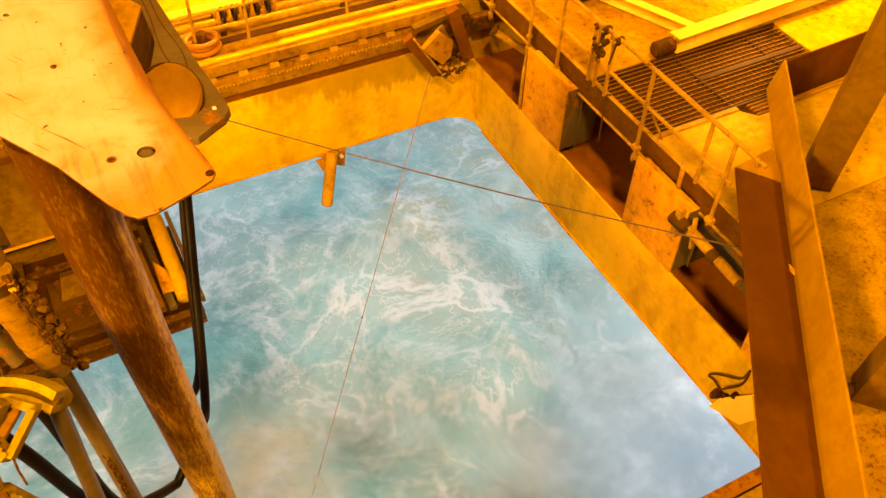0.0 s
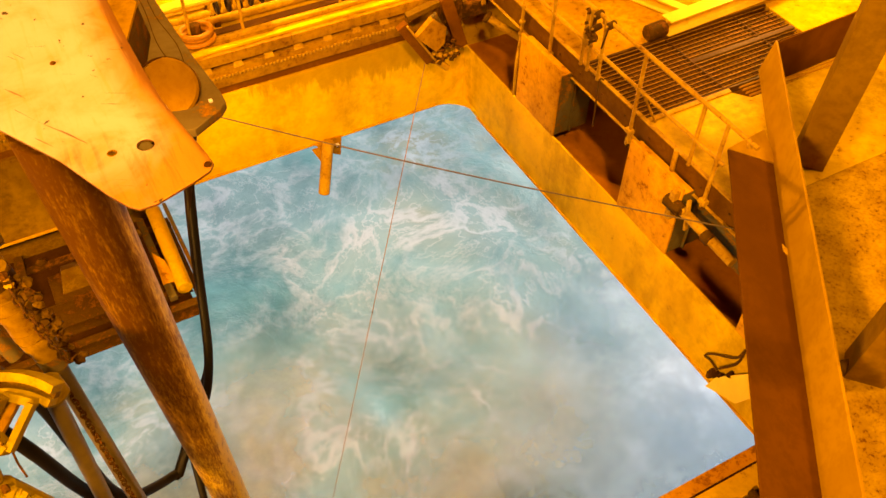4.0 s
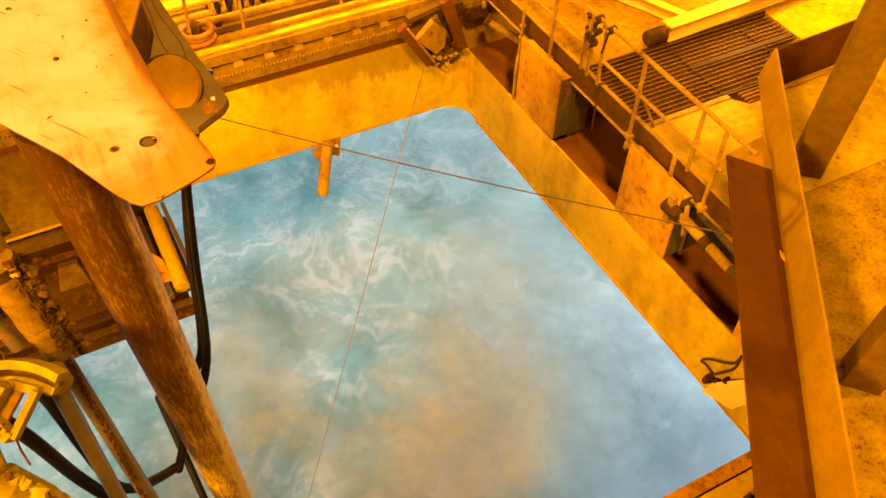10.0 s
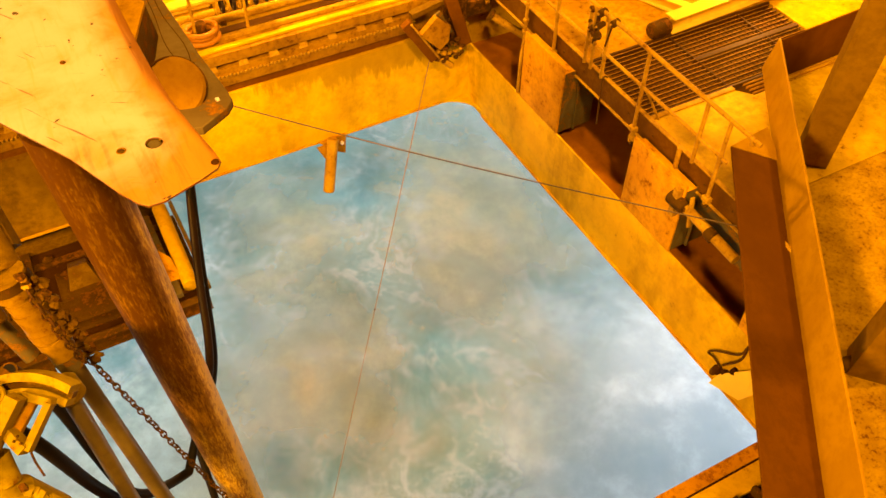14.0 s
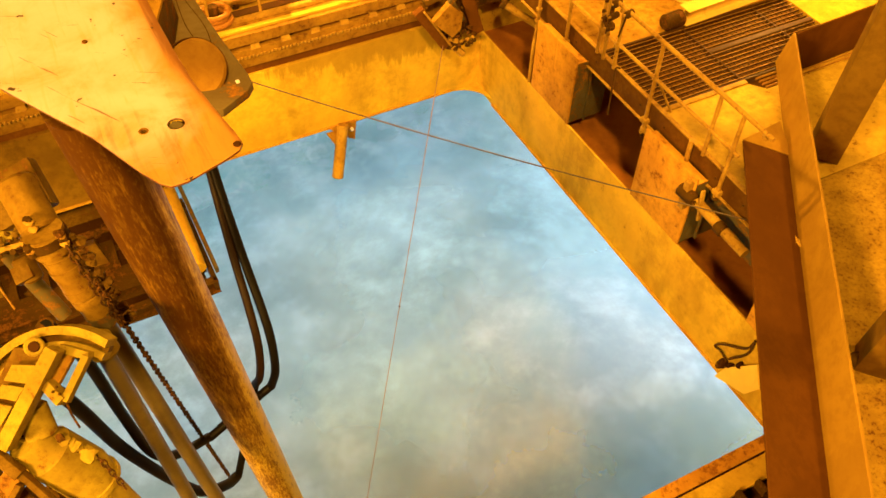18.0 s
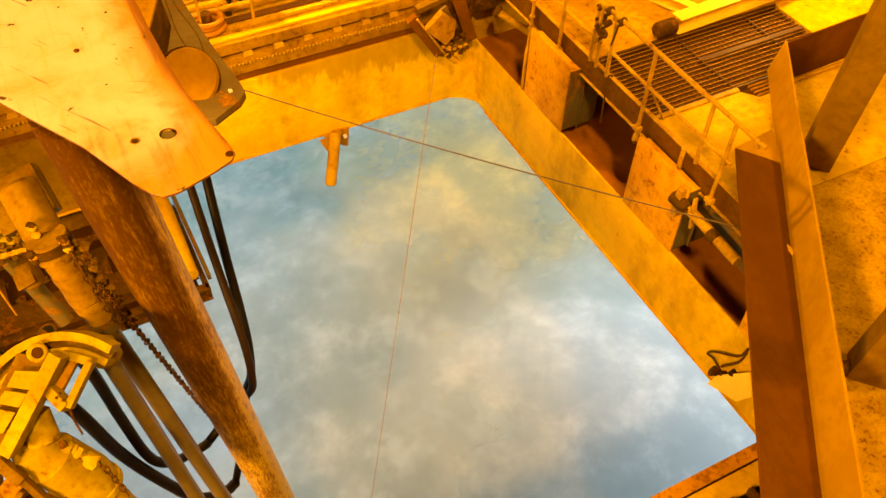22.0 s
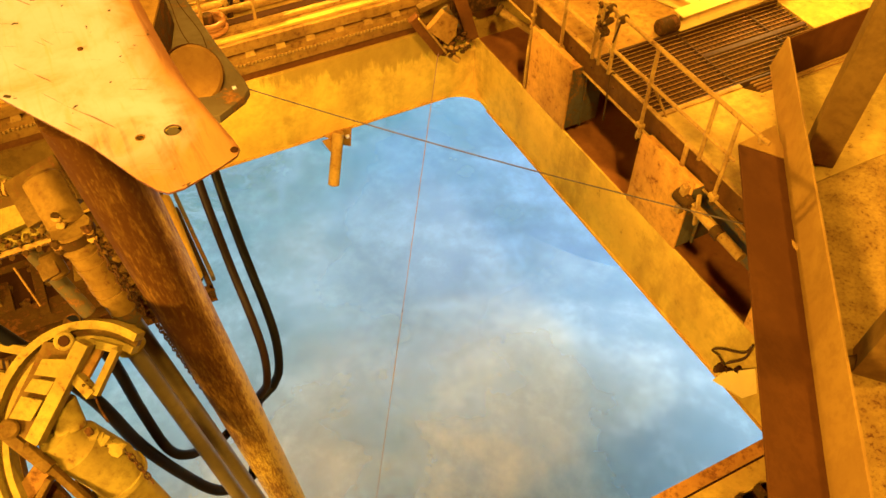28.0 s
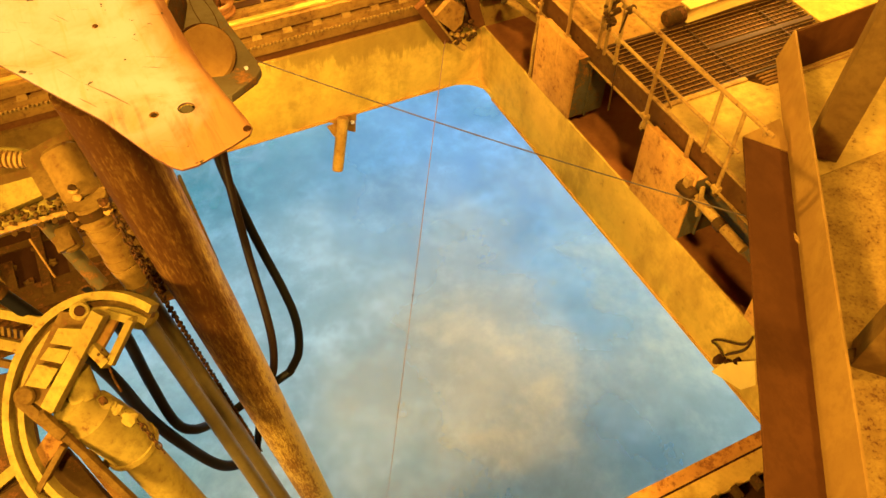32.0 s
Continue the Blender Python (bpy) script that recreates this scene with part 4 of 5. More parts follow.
    for x in (-1.9, -0.62):
        part("bearing_foot", box(x - 0.32, x + 0.32, 8.35, 8.85, -1.318, -1.22, 0.012), DIRTY, ob)
        part("bearing_cap", slab([(x - 0.2, 8.45, -1.22), (x + 0.2, 8.45, -1.22), (x + 0.12, 8.6, -0.95), (x - 0.12, 8.6, -0.95)], 0.25, 0.02), GREASY, ob)
    return ob


trolley_platform()


def near_ledge():
    ob = thing("ledge_plate", "bright painted ledge with ribs beside the near edge", "ledge")
    part("strip", box(3.0, 5.55, 2.12, 2.36, -1.098, -1.04, 0.008), WALL, ob)
    for j in range(8):
        part("rib", box(3.4 + 0.27 * j, 3.46 + 0.27 * j, 1.98, 2.13, -1.098, -0.98, 0.006), DIRTY, ob)
    return ob


near_ledge()


def corner_tube():
    ob = thing("corner_tube", "painted tube slanting back under the walkway at the corner", "pipe")
    part("tube", pipe([(5.72, 9.0, 0.66), (6.25, 8.45, 0.30)], 0.055, 14), RAIL, ob)
    part("flange", drum((5.70, 9.02, 0.68), (5.74, 8.98, 0.65), 0.09, 16, 0.01), DIRTY, ob)
    return ob


def ringed_pole():
    # The rail post that runs down past the walkway onto the coaming.
    ob = thing("ringed_rail_post", "thin painted rail post with clamp rings standing on the coaming", "pole")
    part("pole", pipe([(5.615, 8.03, 0.01), (5.62, 8.03, 0.62), (5.76, 8.19, 0.80), (5.77, 8.19, 2.02)], 0.022, 12), RAIL, ob)
    for z in (0.62, 0.80, 1.05):
        part("ring", drum((5.76, 8.19, z + 0.22), (5.76, 8.19, z + 0.26), 0.042, 14, 0.008), RAIL, ob)
    return ob


def hook_rod():
    ob = thing("hook_rod", "thin dark hook rod hanging from the walkway lip", "rod")
    part("rod", pipe([(5.74, 6.46, 1.24), (5.70, 6.38, 0.62)], 0.011, 8), DIRTY, ob)
    part("hook", pipe(smooth_line([(5.74, 6.46, 1.24), (5.77, 6.46, 1.26), (5.81, 6.46, 1.23)], 4), 0.011, 8), DIRTY, ob)
    return ob


corner_tube()
ringed_pole()
hook_rod()


def scrap_clamp():
    ob = thing("pipe_clamp", "bent wire and a greasy clamp hooked on the coaming", "clamp")
    jaw = part("clamp", lump((5.565, 3.39, -0.80), 0.085, 71), DARK, ob, "greasy black clamp jaw")
    part("clot", lump((5.570, 3.45, -0.90), 0.06, 72), DIRTY, jaw)
    part("clot", lump((5.560, 3.30, -0.72), 0.05, 73), DARK, jaw)
    part("clamp", lump((5.560, 3.20, -0.57), 0.055, 74), DARK, ob, "greasy black clamp jaw")
    part("wire", pipe(smooth_line([(5.57, 3.38, -0.74), (5.56, 3.50, -0.68), (5.56, 3.60, -0.70), (5.56, 3.50, -0.55), (5.56, 3.23, -0.29), (5.56, 3.17, -0.09)], 6), 0.013, 8), DIRTY, ob)
    part("wire", pipe(smooth_line([(5.56, 3.36, -0.66), (5.55, 3.18, -0.32), (5.55, 3.16, -0.05)], 6), 0.015, 8), DIRTY, ob)
    part("pad", slab([(5.52, 3.40, -1.02), (5.55, 3.34, -0.79), (5.57, 3.01, -0.30), (5.57, 2.86, -0.58), (5.55, 2.98, -0.84)], 0.03, 0.008), YELLOW, ob, "pale bent pad plate")
    return ob


scrap_clamp()


# ---- hanging gear near the lens: lug plate, roller bracket, pipe ----
def curve_plate(name, outline, holes, z, thick, bevel):
    """A flat plate with round holes, filled from its outline."""
    cu = bpy.data.curves.new(name, "CURVE")
    cu.dimensions, cu.fill_mode, cu.extrude, cu.bevel_depth, cu.bevel_resolution = "2D", "BOTH", thick / 2, bevel, 2
    for pts in [outline] + [[(x + r * math.cos(-2 * math.pi * i / 24), y + r * math.sin(-2 * math.pi * i / 24)) for i in range(24)] for x, y, r in holes]:
        s = cu.splines.new("POLY")
        s.points.add(len(pts) - 1)
        for p, (x, y) in zip(s.points, pts):
            p.co = (x, y, 0, 1)
        s.use_cyclic_u = True
    tmp = bpy.data.objects.new(name, cu)
    me = bpy.data.meshes.new_from_object(tmp)
    bm = bmesh.new()
    bm.from_mesh(me)
    bmesh.ops.translate(bm, verts=bm.verts, vec=(0, 0, z))
    bpy.data.objects.remove(tmp)
    return bm


def arc(c, u, v, r, a0, a1, n=28):
    c, u, v = Vector(c), Vector(u), Vector(v)
    return [c + r * (u * math.cos(radians(a)) + v * math.sin(radians(a))) for a in (a0 + (a1 - a0) * i / n for i in range(n + 1))]


def lug_plate():
    ob = thing("lug_plate", "scratched white-painted lug plate with rust-stained rounded edge", "plate")
    # The unseen far end is stretched out to throw shade on the left side.
    outline = [(-4.0, 8.6), (-3.2, 7.4), (-0.443, 2.999), (-0.211, 2.591), (-0.077, 2.361), (0.025, 2.124), (0.065, 2.05), (0.092, 2.022), (0.142, 2.021), (0.276, 2.065), (0.336, 2.091),
               (0.355, 2.118), (0.351, 2.174), (0.326, 2.326), (0.301, 2.51), (0.292, 2.722), (0.288, 2.931), (0.288, 3.28), (0.292, 3.693), (0.31, 8.6)]
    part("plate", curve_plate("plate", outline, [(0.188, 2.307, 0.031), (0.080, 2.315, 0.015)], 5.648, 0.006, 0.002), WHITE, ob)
    part("bolt", drum((0.186, 2.305, 5.600), (0.186, 2.305, 5.650), 0.0255, 6, 0.004), GREEN, ob, "rusty hexagon bolt head")
    part("bushing", pipe(arc((0.080, 2.315, 5.652), (1, 0, 0), (0, 1, 0), 0.0145, 0, 360, 20), 0.003, 6), FACE, ob, "rust-ringed bushing")
    part("hole_backing", box(0.04, 0.23, 2.27, 2.35, 5.615, 5.620, 0.001), DIRTY, ob)
    part("plug", drum((0.014, 2.898, 5.652), (0.014, 2.898, 5.659), 0.011, 10, 0.002), DIRTY, ob)
    part("pad", drum((0.338, 2.116, 5.652), (0.338, 2.116, 5.662), 0.014, 10, 0.004), DARK, ob, "greasy corner pad")
    return ob


lug_plate()


def roller_bracket():
    ob = thing("roller_bracket", "weathered grey-green roller bracket with a rusty drum", "bracket")
    outline = [(0.30, 3.17), (0.33, 2.73), (0.372, 2.60), (0.40, 2.592), (0.52, 2.66), (0.552, 2.70), (0.553, 2.76), (0.53, 3.04), (0.515, 3.39), (0.50, 3.75), (0.34, 3.98)]
    part("plate", curve_plate("plate", outline, [], 5.41, 0.03, 0.005), BRACKET, ob)
    face = part("drum", drum((0.395, 2.88, 5.42), (0.366, 2.78, 5.50), 0.116, 44, 0.010), FACE, ob, "rusty gold-brown drum face")
    part("rim", pipe(arc((0.368, 2.786, 5.494), (1, 0, 0), (0, 0.624, 0.781), 0.117, 0, 360, 40), 0.004, 6), DARK, face, "dark rim round the drum face")
    part("rim_wall", slab([(0.29, 3.42, 5.62), (0.395, 3.19, 5.62), (0.27, 2.90, 5.62), (0.22, 3.0, 5.62)], 0.02), BEAM, ob, "orange-lit folded flange")
    part("cheek", slab([(0.395, 3.19, 5.62), (0.27, 2.90, 5.62), (0.29, 2.90, 5.43), (0.42, 3.25, 5.43)], 0.012), DIRTY, ob)
    for run in ([(0.455, 3.75), (0.45, 3.45), (0.43, 3.20), (0.44, 3.02)], [(0.49, 3.70), (0.48, 3.40), (0.50, 3.15), (0.485, 2.98)]):
        part("oil_run", pipe(smooth_line([(x, y, 5.424) for x, y in run], 5), 0.007, 6), DARK, ob, "black oil run")
    part("tag", box(0.497, 0.511, 2.712, 2.728, 5.425, 5.436, 0.001), GLASS_TAG, ob, "small pale square tag")
    return ob


roller_bracket()

PIVOT, AXIS = Vector((-0.088, 2.878, 5.368)), Vector((0.156, 0.752, -3.587)).normalized()


def hanging_pipe():
    ob = thing("hanging_pipe", "long scuffed rust-brown pipe hanging towards the sea", "pipe", at=PIVOT)
    pts = [AXIS * s for s in (-0.10, -0.09, 0.6, 1.2, 2.4, 4.0, 5.6, 9.0, 12.0)]
    part("tube", pipe(pts, 0.143, 40), TUBE, ob)
    return ob


hanging = hanging_pipe()


# ---- tensioner gear that rides on the riser ----
def chain_links(ob, points, size):
    """Interlocked oval links along a line."""
    line = [Vector(p) for p in points]
    step = size * 0.72
    pos, k, seg = 0.0, 0, 0
    while seg < len(line) - 1:
        a, b = line[seg], line[seg + 1]
        length = (b - a).length
        d = (b - a).normalized()
        while pos < length:
            c = a + d * pos
            s = d.orthogonal().normalized()
            s = Matrix.Rotation(k * math.pi / 2 + 0.3 * math.sin(k), 3, d) @ s
            oval = [c + d * (size * 0.5 * math.cos(t)) + s * (size * 0.30 * math.sin(t)) for t in (2 * math.pi * i / 12 for i in range(12))]
            part("link", pipe(oval + [oval[0], oval[1]], size * 0.095, 6, caps=False), CHAIN, ob)
            pos += step
            k += 1
        pos -= length
        seg += 1


def arc_plate(c, rx, ry, a0, a1, k0, k1, z0, z1, n=44):
    """Part of a flat oval ring between two scales of its radii."""
    bm = bmesh.new()
    rows = []
    for i in range(n + 1):
        a = radians(a0 + (a1 - a0) * i / n)
        rows.append([bm.verts.new((c[0] + rx * k * math.cos(a), c[1] + ry * k * math.sin(a), z)) for k, z in ((k0, z0), (k1, z0), (k1, z1), (k0, z1))])
    for a, b in zip(rows, rows[1:]):
        for m in range(4):
            bm.faces.new((a[m], a[(m + 1) % 4], b[(m + 1) % 4], b[m]))
    bm.faces.new(rows[0])
    bm.faces.new(rows[-1][::-1])
    return bm


GEAR_AT = Matrix(((0.8916, 0.3229, -0.3174, -0.5298), (-0.4517, 0.6814, -0.5758, 2.5824), (0.0304, 0.6568, 0.7534, 3.8977), (0.0000, 0.0000, 0.0000, 1.0000)))


rods = []


def tensioner():
    """Built on the camera's axes at 32 s, placed to fit its view: x and y across the ring, z out of its face."""
    ob = thing("riser_tensioner", "cream-painted riser tensioner with ring guard, cylinders and rods", "tensioner")
    ob.matrix_basis = GEAR_AT
    c = (0.054, -0.068, 0.000)
    rx, ry = 0.488, 0.590
    part("ring_guard", arc_plate(c, rx, ry, 62, 245, 0.93, 1.0, -0.09, 0.03), MACHINE, ob)
    part("ring_groove", arc_plate(c, rx, ry, 62, 245, 0.875, 0.928, -0.09, -0.035), GREASY, ob, "greasy groove of the ring")
    part("ring_lip", arc_plate(c, rx, ry, 62, 245, 0.81, 0.874, -0.09, 0.0), MACHINE, ob)
    part("box_back", slab([(-0.144, 0.428, 0.000), (0.046, 0.406, 0.000), (-0.188, -0.063, 0.000), (-0.335, 0.041, 0.000)], 0.06, 0.008), GREASY, ob)
    for a in (((-0.131, 0.353, 0.085), (-0.017, 0.348, 0.085), (-0.065, 0.263, 0.085), (-0.171, 0.279, 0.085)), ((-0.177, 0.263, 0.085), (-0.075, 0.247, 0.085), (-0.113, 0.183, 0.085), (-0.219, 0.204, 0.085)), ((-0.230, 0.183, 0.085), (-0.129, 0.161, 0.085), (-0.187, 0.065, 0.085), (-0.289, 0.081, 0.085))):
        part("cover_panel", slab(list(a), 0.02, 0.006), MACHINE, ob)
    part("side_arm", bar((0.069, 0.424, 0.100), (-0.170, -0.028, 0.100), 0.065, 0.09, 0.008, up=(0, 0, 1)), MACHINE, ob)
    part("lug_ring", drum((-0.069, 0.426, 0.010), (-0.040, 0.431, 0.080), 0.046, 22, 0.008), MACHINE, ob)
    # Solid dark disc painted as the shaded hole in the ring.
    part("dark_bore_disc", drum((-0.044, 0.430, 0.070), (-0.037, 0.431, 0.088), 0.026, 18, 0.004), DARK, ob)
    part("window_bar", bar((0.191, 0.382, 0.040), (0.104, 0.177, 0.080), 0.034, 0.06, 0.005), MACHINE, ob)
    part("window_bar", bar((0.096, 0.404, -0.020), (0.022, 0.245, 0.020), 0.05, 0.04, 0.005), BEAM, ob)
    part("window_sill", bar((0.011, 0.260, 0.060), (0.099, 0.177, 0.080), 0.05, 0.08, 0.006), MACHINE, ob)
    part("window_head", bar((0.057, 0.417, 0.000), (0.200, 0.380, 0.020), 0.04, 0.06, 0.006), MACHINE, ob)
    for k, p in enumerate(((0.083, 0.251, 0.120), (0.098, 0.219, 0.120), (0.067, 0.230, 0.120))):
        part("bolt", drum(p, Vector(p) + Vector((0, 0, 0.012)), 0.007, 6, 0.002), DIRTY, ob)
    part("lower_arm", bar((-0.347, 0.001, 0.020), (-0.144, -0.177, 0.000), 0.055, 0.06, 0.006), GREASY, ob)
    part("lower_arm", bar((-0.231, -0.051, 0.060), (0.128, -0.620, -0.300), 0.035, 0.05, 0.006), GREASY, ob)
    part("spoke", bar((-0.213, -0.194, -0.080), (-0.357, -0.394, -0.080), 0.09, 0.05, 0.008), BEAM, ob)
    part("spoke_edge", bar((-0.153, -0.225, -0.020), (-0.295, -0.482, -0.020), 0.03, 0.06, 0.006), GREASY, ob)
    part("base_plate", slab([(-0.551, -0.505, -0.200), (-0.230, -0.288, -0.250), (-0.018, -0.568, -0.300), (-0.427, -0.883, -0.300)], 0.05, 0.01), DIRTY, ob)
    part("pivot", drum((-0.316, 0.020, 0.040), (-0.287, 0.032, 0.110), 0.048, 18, 0.012), GREASY, ob)
    hub, mid, end = Vector((-0.144, -0.017, -0.050)), Vector((0.025, -0.241, -0.300)), Vector((0.246, -0.785, -0.800))
    d, e = (mid - hub).normalized(), (end - mid).normalized()
    part("hub", drum((-0.118, 0.139, -0.040), (-0.074, -0.016, -0.080), 0.075, 24, 0.012), MACHINE, ob)
    part("hub_shaft", drum((-0.210, -0.037, -0.100), (-0.090, -0.040, -0.120), 0.06, 20, 0.01), DIRTY, ob)
    sleeve = part("sleeve", pipe([hub, hub.lerp(mid, 0.3), hub.lerp(mid, 0.36), mid, mid + e * 0.08], 0.13, 26, radii=[0.10, 0.115, 0.135, 0.14, 0.135]), MACHINE, ob)
    part("sleeve_collar", pipe([mid + e * 0.07, mid + e * 0.10], 0.148, 26), MACHINE, ob)
    part("lower_pipe", pipe([mid + e * 0.1, end, end + e * 2.0], 0.105, 24), MACHINE, ob)
    part("drain_stub", drum(mid + e * 0.06 + Vector((-0.09, -0.09, 0.03)), mid + e * 0.08 + Vector((-0.15, -0.13, 0.05)), 0.025, 12, 0.005), MACHINE, ob)
    for k in range(26):
        f = 0.25 + 0.55 * (k * 0.618 % 1.0)
        a = 0.6 + 2.4 * (k * 0.382 % 1.0)
        p = hub.lerp(mid, f) + Vector((0.12 * math.cos(a) + 0.03, 0.12 * math.sin(a) - 0.01, 0.05 + 0.05 * math.sin(a)))
        part("grease_clot", lump(p, 0.022 + 0.012 * (k % 3), k), MACHINE if k % 3 else DIRTY, sleeve)
    chain_links(ob, [Vector((0.091, -0.120, -0.200)), Vector((0.155, -0.172, -0.220)), Vector((0.244, -0.334, -0.300))], 0.045)
    part("loose_wire", pipe([(0.030, 0.142, -0.100), (0.044, 0.083, -0.120), (0.072, 0.011, -0.150)], 0.006, 6), CHAIN, ob)
    # upper cylinder and its block
    top, low, far = Vector((-0.103, 0.970, -0.150)), Vector((0.016, 0.537, -0.550)), Vector((0.478, -1.261, -2.600))
    e = (far - low).normalized()
    f = (low - top).normalized()
    barrel = part("cylinder", pipe([top, top + f * 0.12, top + f * 0.13, low - f * 0.18, low - f * 0.17, low], 0.1, 26, radii=[0.10, 0.10, 0.082, 0.088, 0.080, 0.072]), CASING, ob, "cream hydraulic cylinder with a tape-wrapped end")
    for k in range(5):
        q = top.lerp(low, 0.25 + 0.12 * k)
        part("tape_wrap", pipe([q, q + f * 0.045 + Vector((0.002 * (k % 3), 0, 0))], 0.087 + 0.004 * (k % 2), 22), CASING, barrel)
    part("cylinder_block", drum((-0.280, 1.232, -0.220), (-0.137, 0.974, -0.220), 0.098, 26, 0.02), CASING, ob)
    part("block_flange", bar((-0.357, 1.276, -0.300), (-0.228, 1.043, -0.300), 0.30, 0.10, 0.02), GREASY, ob)
    part("clamp_band", pipe([top + f * 0.02, top + f * 0.07], 0.108, 24), DIRTY, ob)
    for k in range(10):
        part("grease_clot", lump(top + f * (0.02 + 0.02 * (k % 4)) + Vector((0.10 * math.cos(k * 2.1), 0.08 * math.sin(k * 2.1), 0.07)), 0.026, 50 + k), RAIL if k % 2 else DIRTY, ob)
    part("gland", pipe([low - e * 0.03, low + e * 0.06], 0.076, 24), GREEN, ob)
    rods.append((part("piston_rod", pipe([low, low.lerp(far, 1.25)], 0.050, 22), ROD, ob, "dull scuffed piston rod"), low, far))
    k0, k1 = Vector((0.116, 0.395, -0.300)), Vector((0.456, -1.086, -2.000))
    rods.append((part("second_rod", pipe([k0, k0.lerp(k1, 1.4)], 0.045, 20), ROD, ob), k0, k1))
    part("rod_knuckle", drum(k0 - Vector((0.03, -0.05, 0)), k0 + (k1 - k0) * 0.04, 0.075, 18, 0.02), MACHINE, ob)
    for k in range(7):
        part("rag_end", lump(k0 + Vector((0.05 * math.cos(k * 1.9) - 0.05, 0.05 * math.sin(k * 1.9) + 0.05, 0.06)), 0.022, 90 + k), DIRTY, ob)
    chain_links(ob, smooth_line([(0.095, 0.872, 0.000), (0.151, 0.694, -0.150), (0.184, 0.530, -0.350)], 3), 0.062)
    part("elbow_hose", pipe(smooth_line([(-0.826, 1.195, -0.500), (-0.673, 1.234, -0.500), (-0.527, 1.205, -0.450), (-0.408, 1.146, -0.400)], 8), 0.042, 14), MACHINE, ob, "ribbed cream elbow hose")
    for k in range(12):
        q = Vector((-0.820, 1.200, -0.490)).lerp(Vector((-0.465, 1.183, -0.420)), k / 11)
        part("hose_rib", pipe([q + Vector((0, 0.01, 0)), q + Vector((0.016, 0.01, 0))], 0.047, 14), RAIL, ob)
    part("deck_slab", slab([(-0.832, 0.991, -0.400), (-0.474, 1.134, -0.400), (-0.378, 1.005, -0.400), (-0.832, 0.812, -0.400)], 0.10, 0.012), MACHINE, ob)
    part("deck_slab", slab([(-0.887, 0.905, -0.500), (-0.399, 1.012, -0.500), (-0.344, 0.960, -0.500), (-0.887, 0.734, -0.500)], 0.06, 0.01), MACHINE, ob)
    part("ledge", bar((-0.729, 1.044, -0.320), (-0.407, 1.132, -0.320), 0.05, 0.05, 0.008), GREASY, ob)
    part("ledge", bar((-0.783, 0.782, -0.420), (-0.273, 0.926, -0.420), 0.03, 0.05, 0.006), RAIL, ob)
    part("valve", drum((-0.309, 0.846, -0.350), (-0.259, 0.722, -0.400), 0.055, 14, 0.012), GREASY, ob)
    part("valve_body", slab([(-0.354, 0.782, -0.400), (-0.265, 0.826, -0.400), (-0.229, 0.746, -0.400), (-0.319, 0.698, -0.400)], 0.08, 0.012), GREASY, ob)
    part("tie_tube", pipe([(-0.507, 0.892, -0.550), (-0.279, 0.512, -0.800)], 0.045, 14), GREEN, ob)
    part("signal_wire", pipe([(-0.504, 0.776, -0.400), (-0.414, 0.570, -0.500)], 0.006, 6), RAIL, ob)
    for k in range(6):
        part("bracket_bolt", drum(Vector((-0.571, 0.805, -0.380)) + Vector((0.07 * k, 0.022 * k, 0)), Vector((-0.557, 0.805, -0.350)) + Vector((0.07 * k, 0.022 * k, 0)), 0.018, 6, 0.004), DIRTY, ob)
    for k in range(40):
        s = k / 39
        q = Vector((-0.686, 0.846, -0.350)).lerp(Vector((-0.193, 0.990, -0.300)), s) + Vector((0.02 * math.sin(5 * k), 0.03 * math.sin(2.7 * k), 0.02 * math.cos(3 * k)))
        part("grease_crust", lump(q, 0.010 + 0.010 * (k * 0.618 % 1.0), 500 + k), DIRTY if k % 3 == 0 else GREASY, ob)
    for k in range(34):
        s = k / 33
        q = Vector((0.023, 0.942, -0.160)).lerp(Vector((0.152, 0.519, -0.550)), s) + Vector((0.022 * math.sin(5 * k), 0.02 * math.sin(2.7 * k), -0.03))
        part("grease_crust", lump(q, 0.020 + 0.014 * (k * 0.618 % 1.0), 560 + k), DIRTY if k % 3 else GREASY, ob)
    part("back_frame", slab([(-1.216, -0.080, -0.750), (-0.689, 0.048, -0.750), (-0.606, -0.369, -0.750), (-0.413, -0.947, -0.750), (-1.216, -0.947, -0.750)], 0.06, 0.01), DIRTY, ob)
    for k, (y, w) in enumerate(((548, 0.05), (604, 0.06), (640, 0.04))):
        part("track_beam", bar(Vector((-0.978, 0.433, -0.500)) + Vector((0, -0.0029 * (y - 548), 0)), Vector((-0.423, 0.320, -0.500)) + Vector((0, -0.0029 * (y - 548), 0)), w, 0.06, 0.008), MACHINE if k < 2 else GREASY, ob)
    for k in range(9):
        q = Vector((-0.744, 0.323, -0.460)).lerp(Vector((-0.466, 0.269, -0.460)), k / 8)
        part("track_tooth", bar(q, q + Vector((0.006, -0.05, 0)), 0.018, 0.03, 0.003), GREASY, ob)
    for k, (a, c) in enumerate((((-0.544, -0.387, -0.550), (-0.914, -0.695, -0.550)), ((-0.443, -0.492, -0.600), (-0.754, -0.803, -0.600)), ((-0.308, -0.410, -0.650), (-0.146, -0.799, -0.900)))):
        part("frame_strut", bar(a, c, 0.06, 0.06, 0.008), (MACHINE, GREASY, BEAM)[k], ob)
    part("white_strap", bar((-0.289, -0.429, -0.400), (-0.128, -0.567, -0.400), 0.018, 0.006, 0.001), GLASS_TAG, ob, "taut white strap")
    return ob


gear = tensioner()


def slack_hose(points, r, mat, label):
    ob = thing("slack_hose", label, "hose", "hoses of the tensioner")
    part("tube", pipe(smooth_line(points, 8), r, 14), mat, ob)
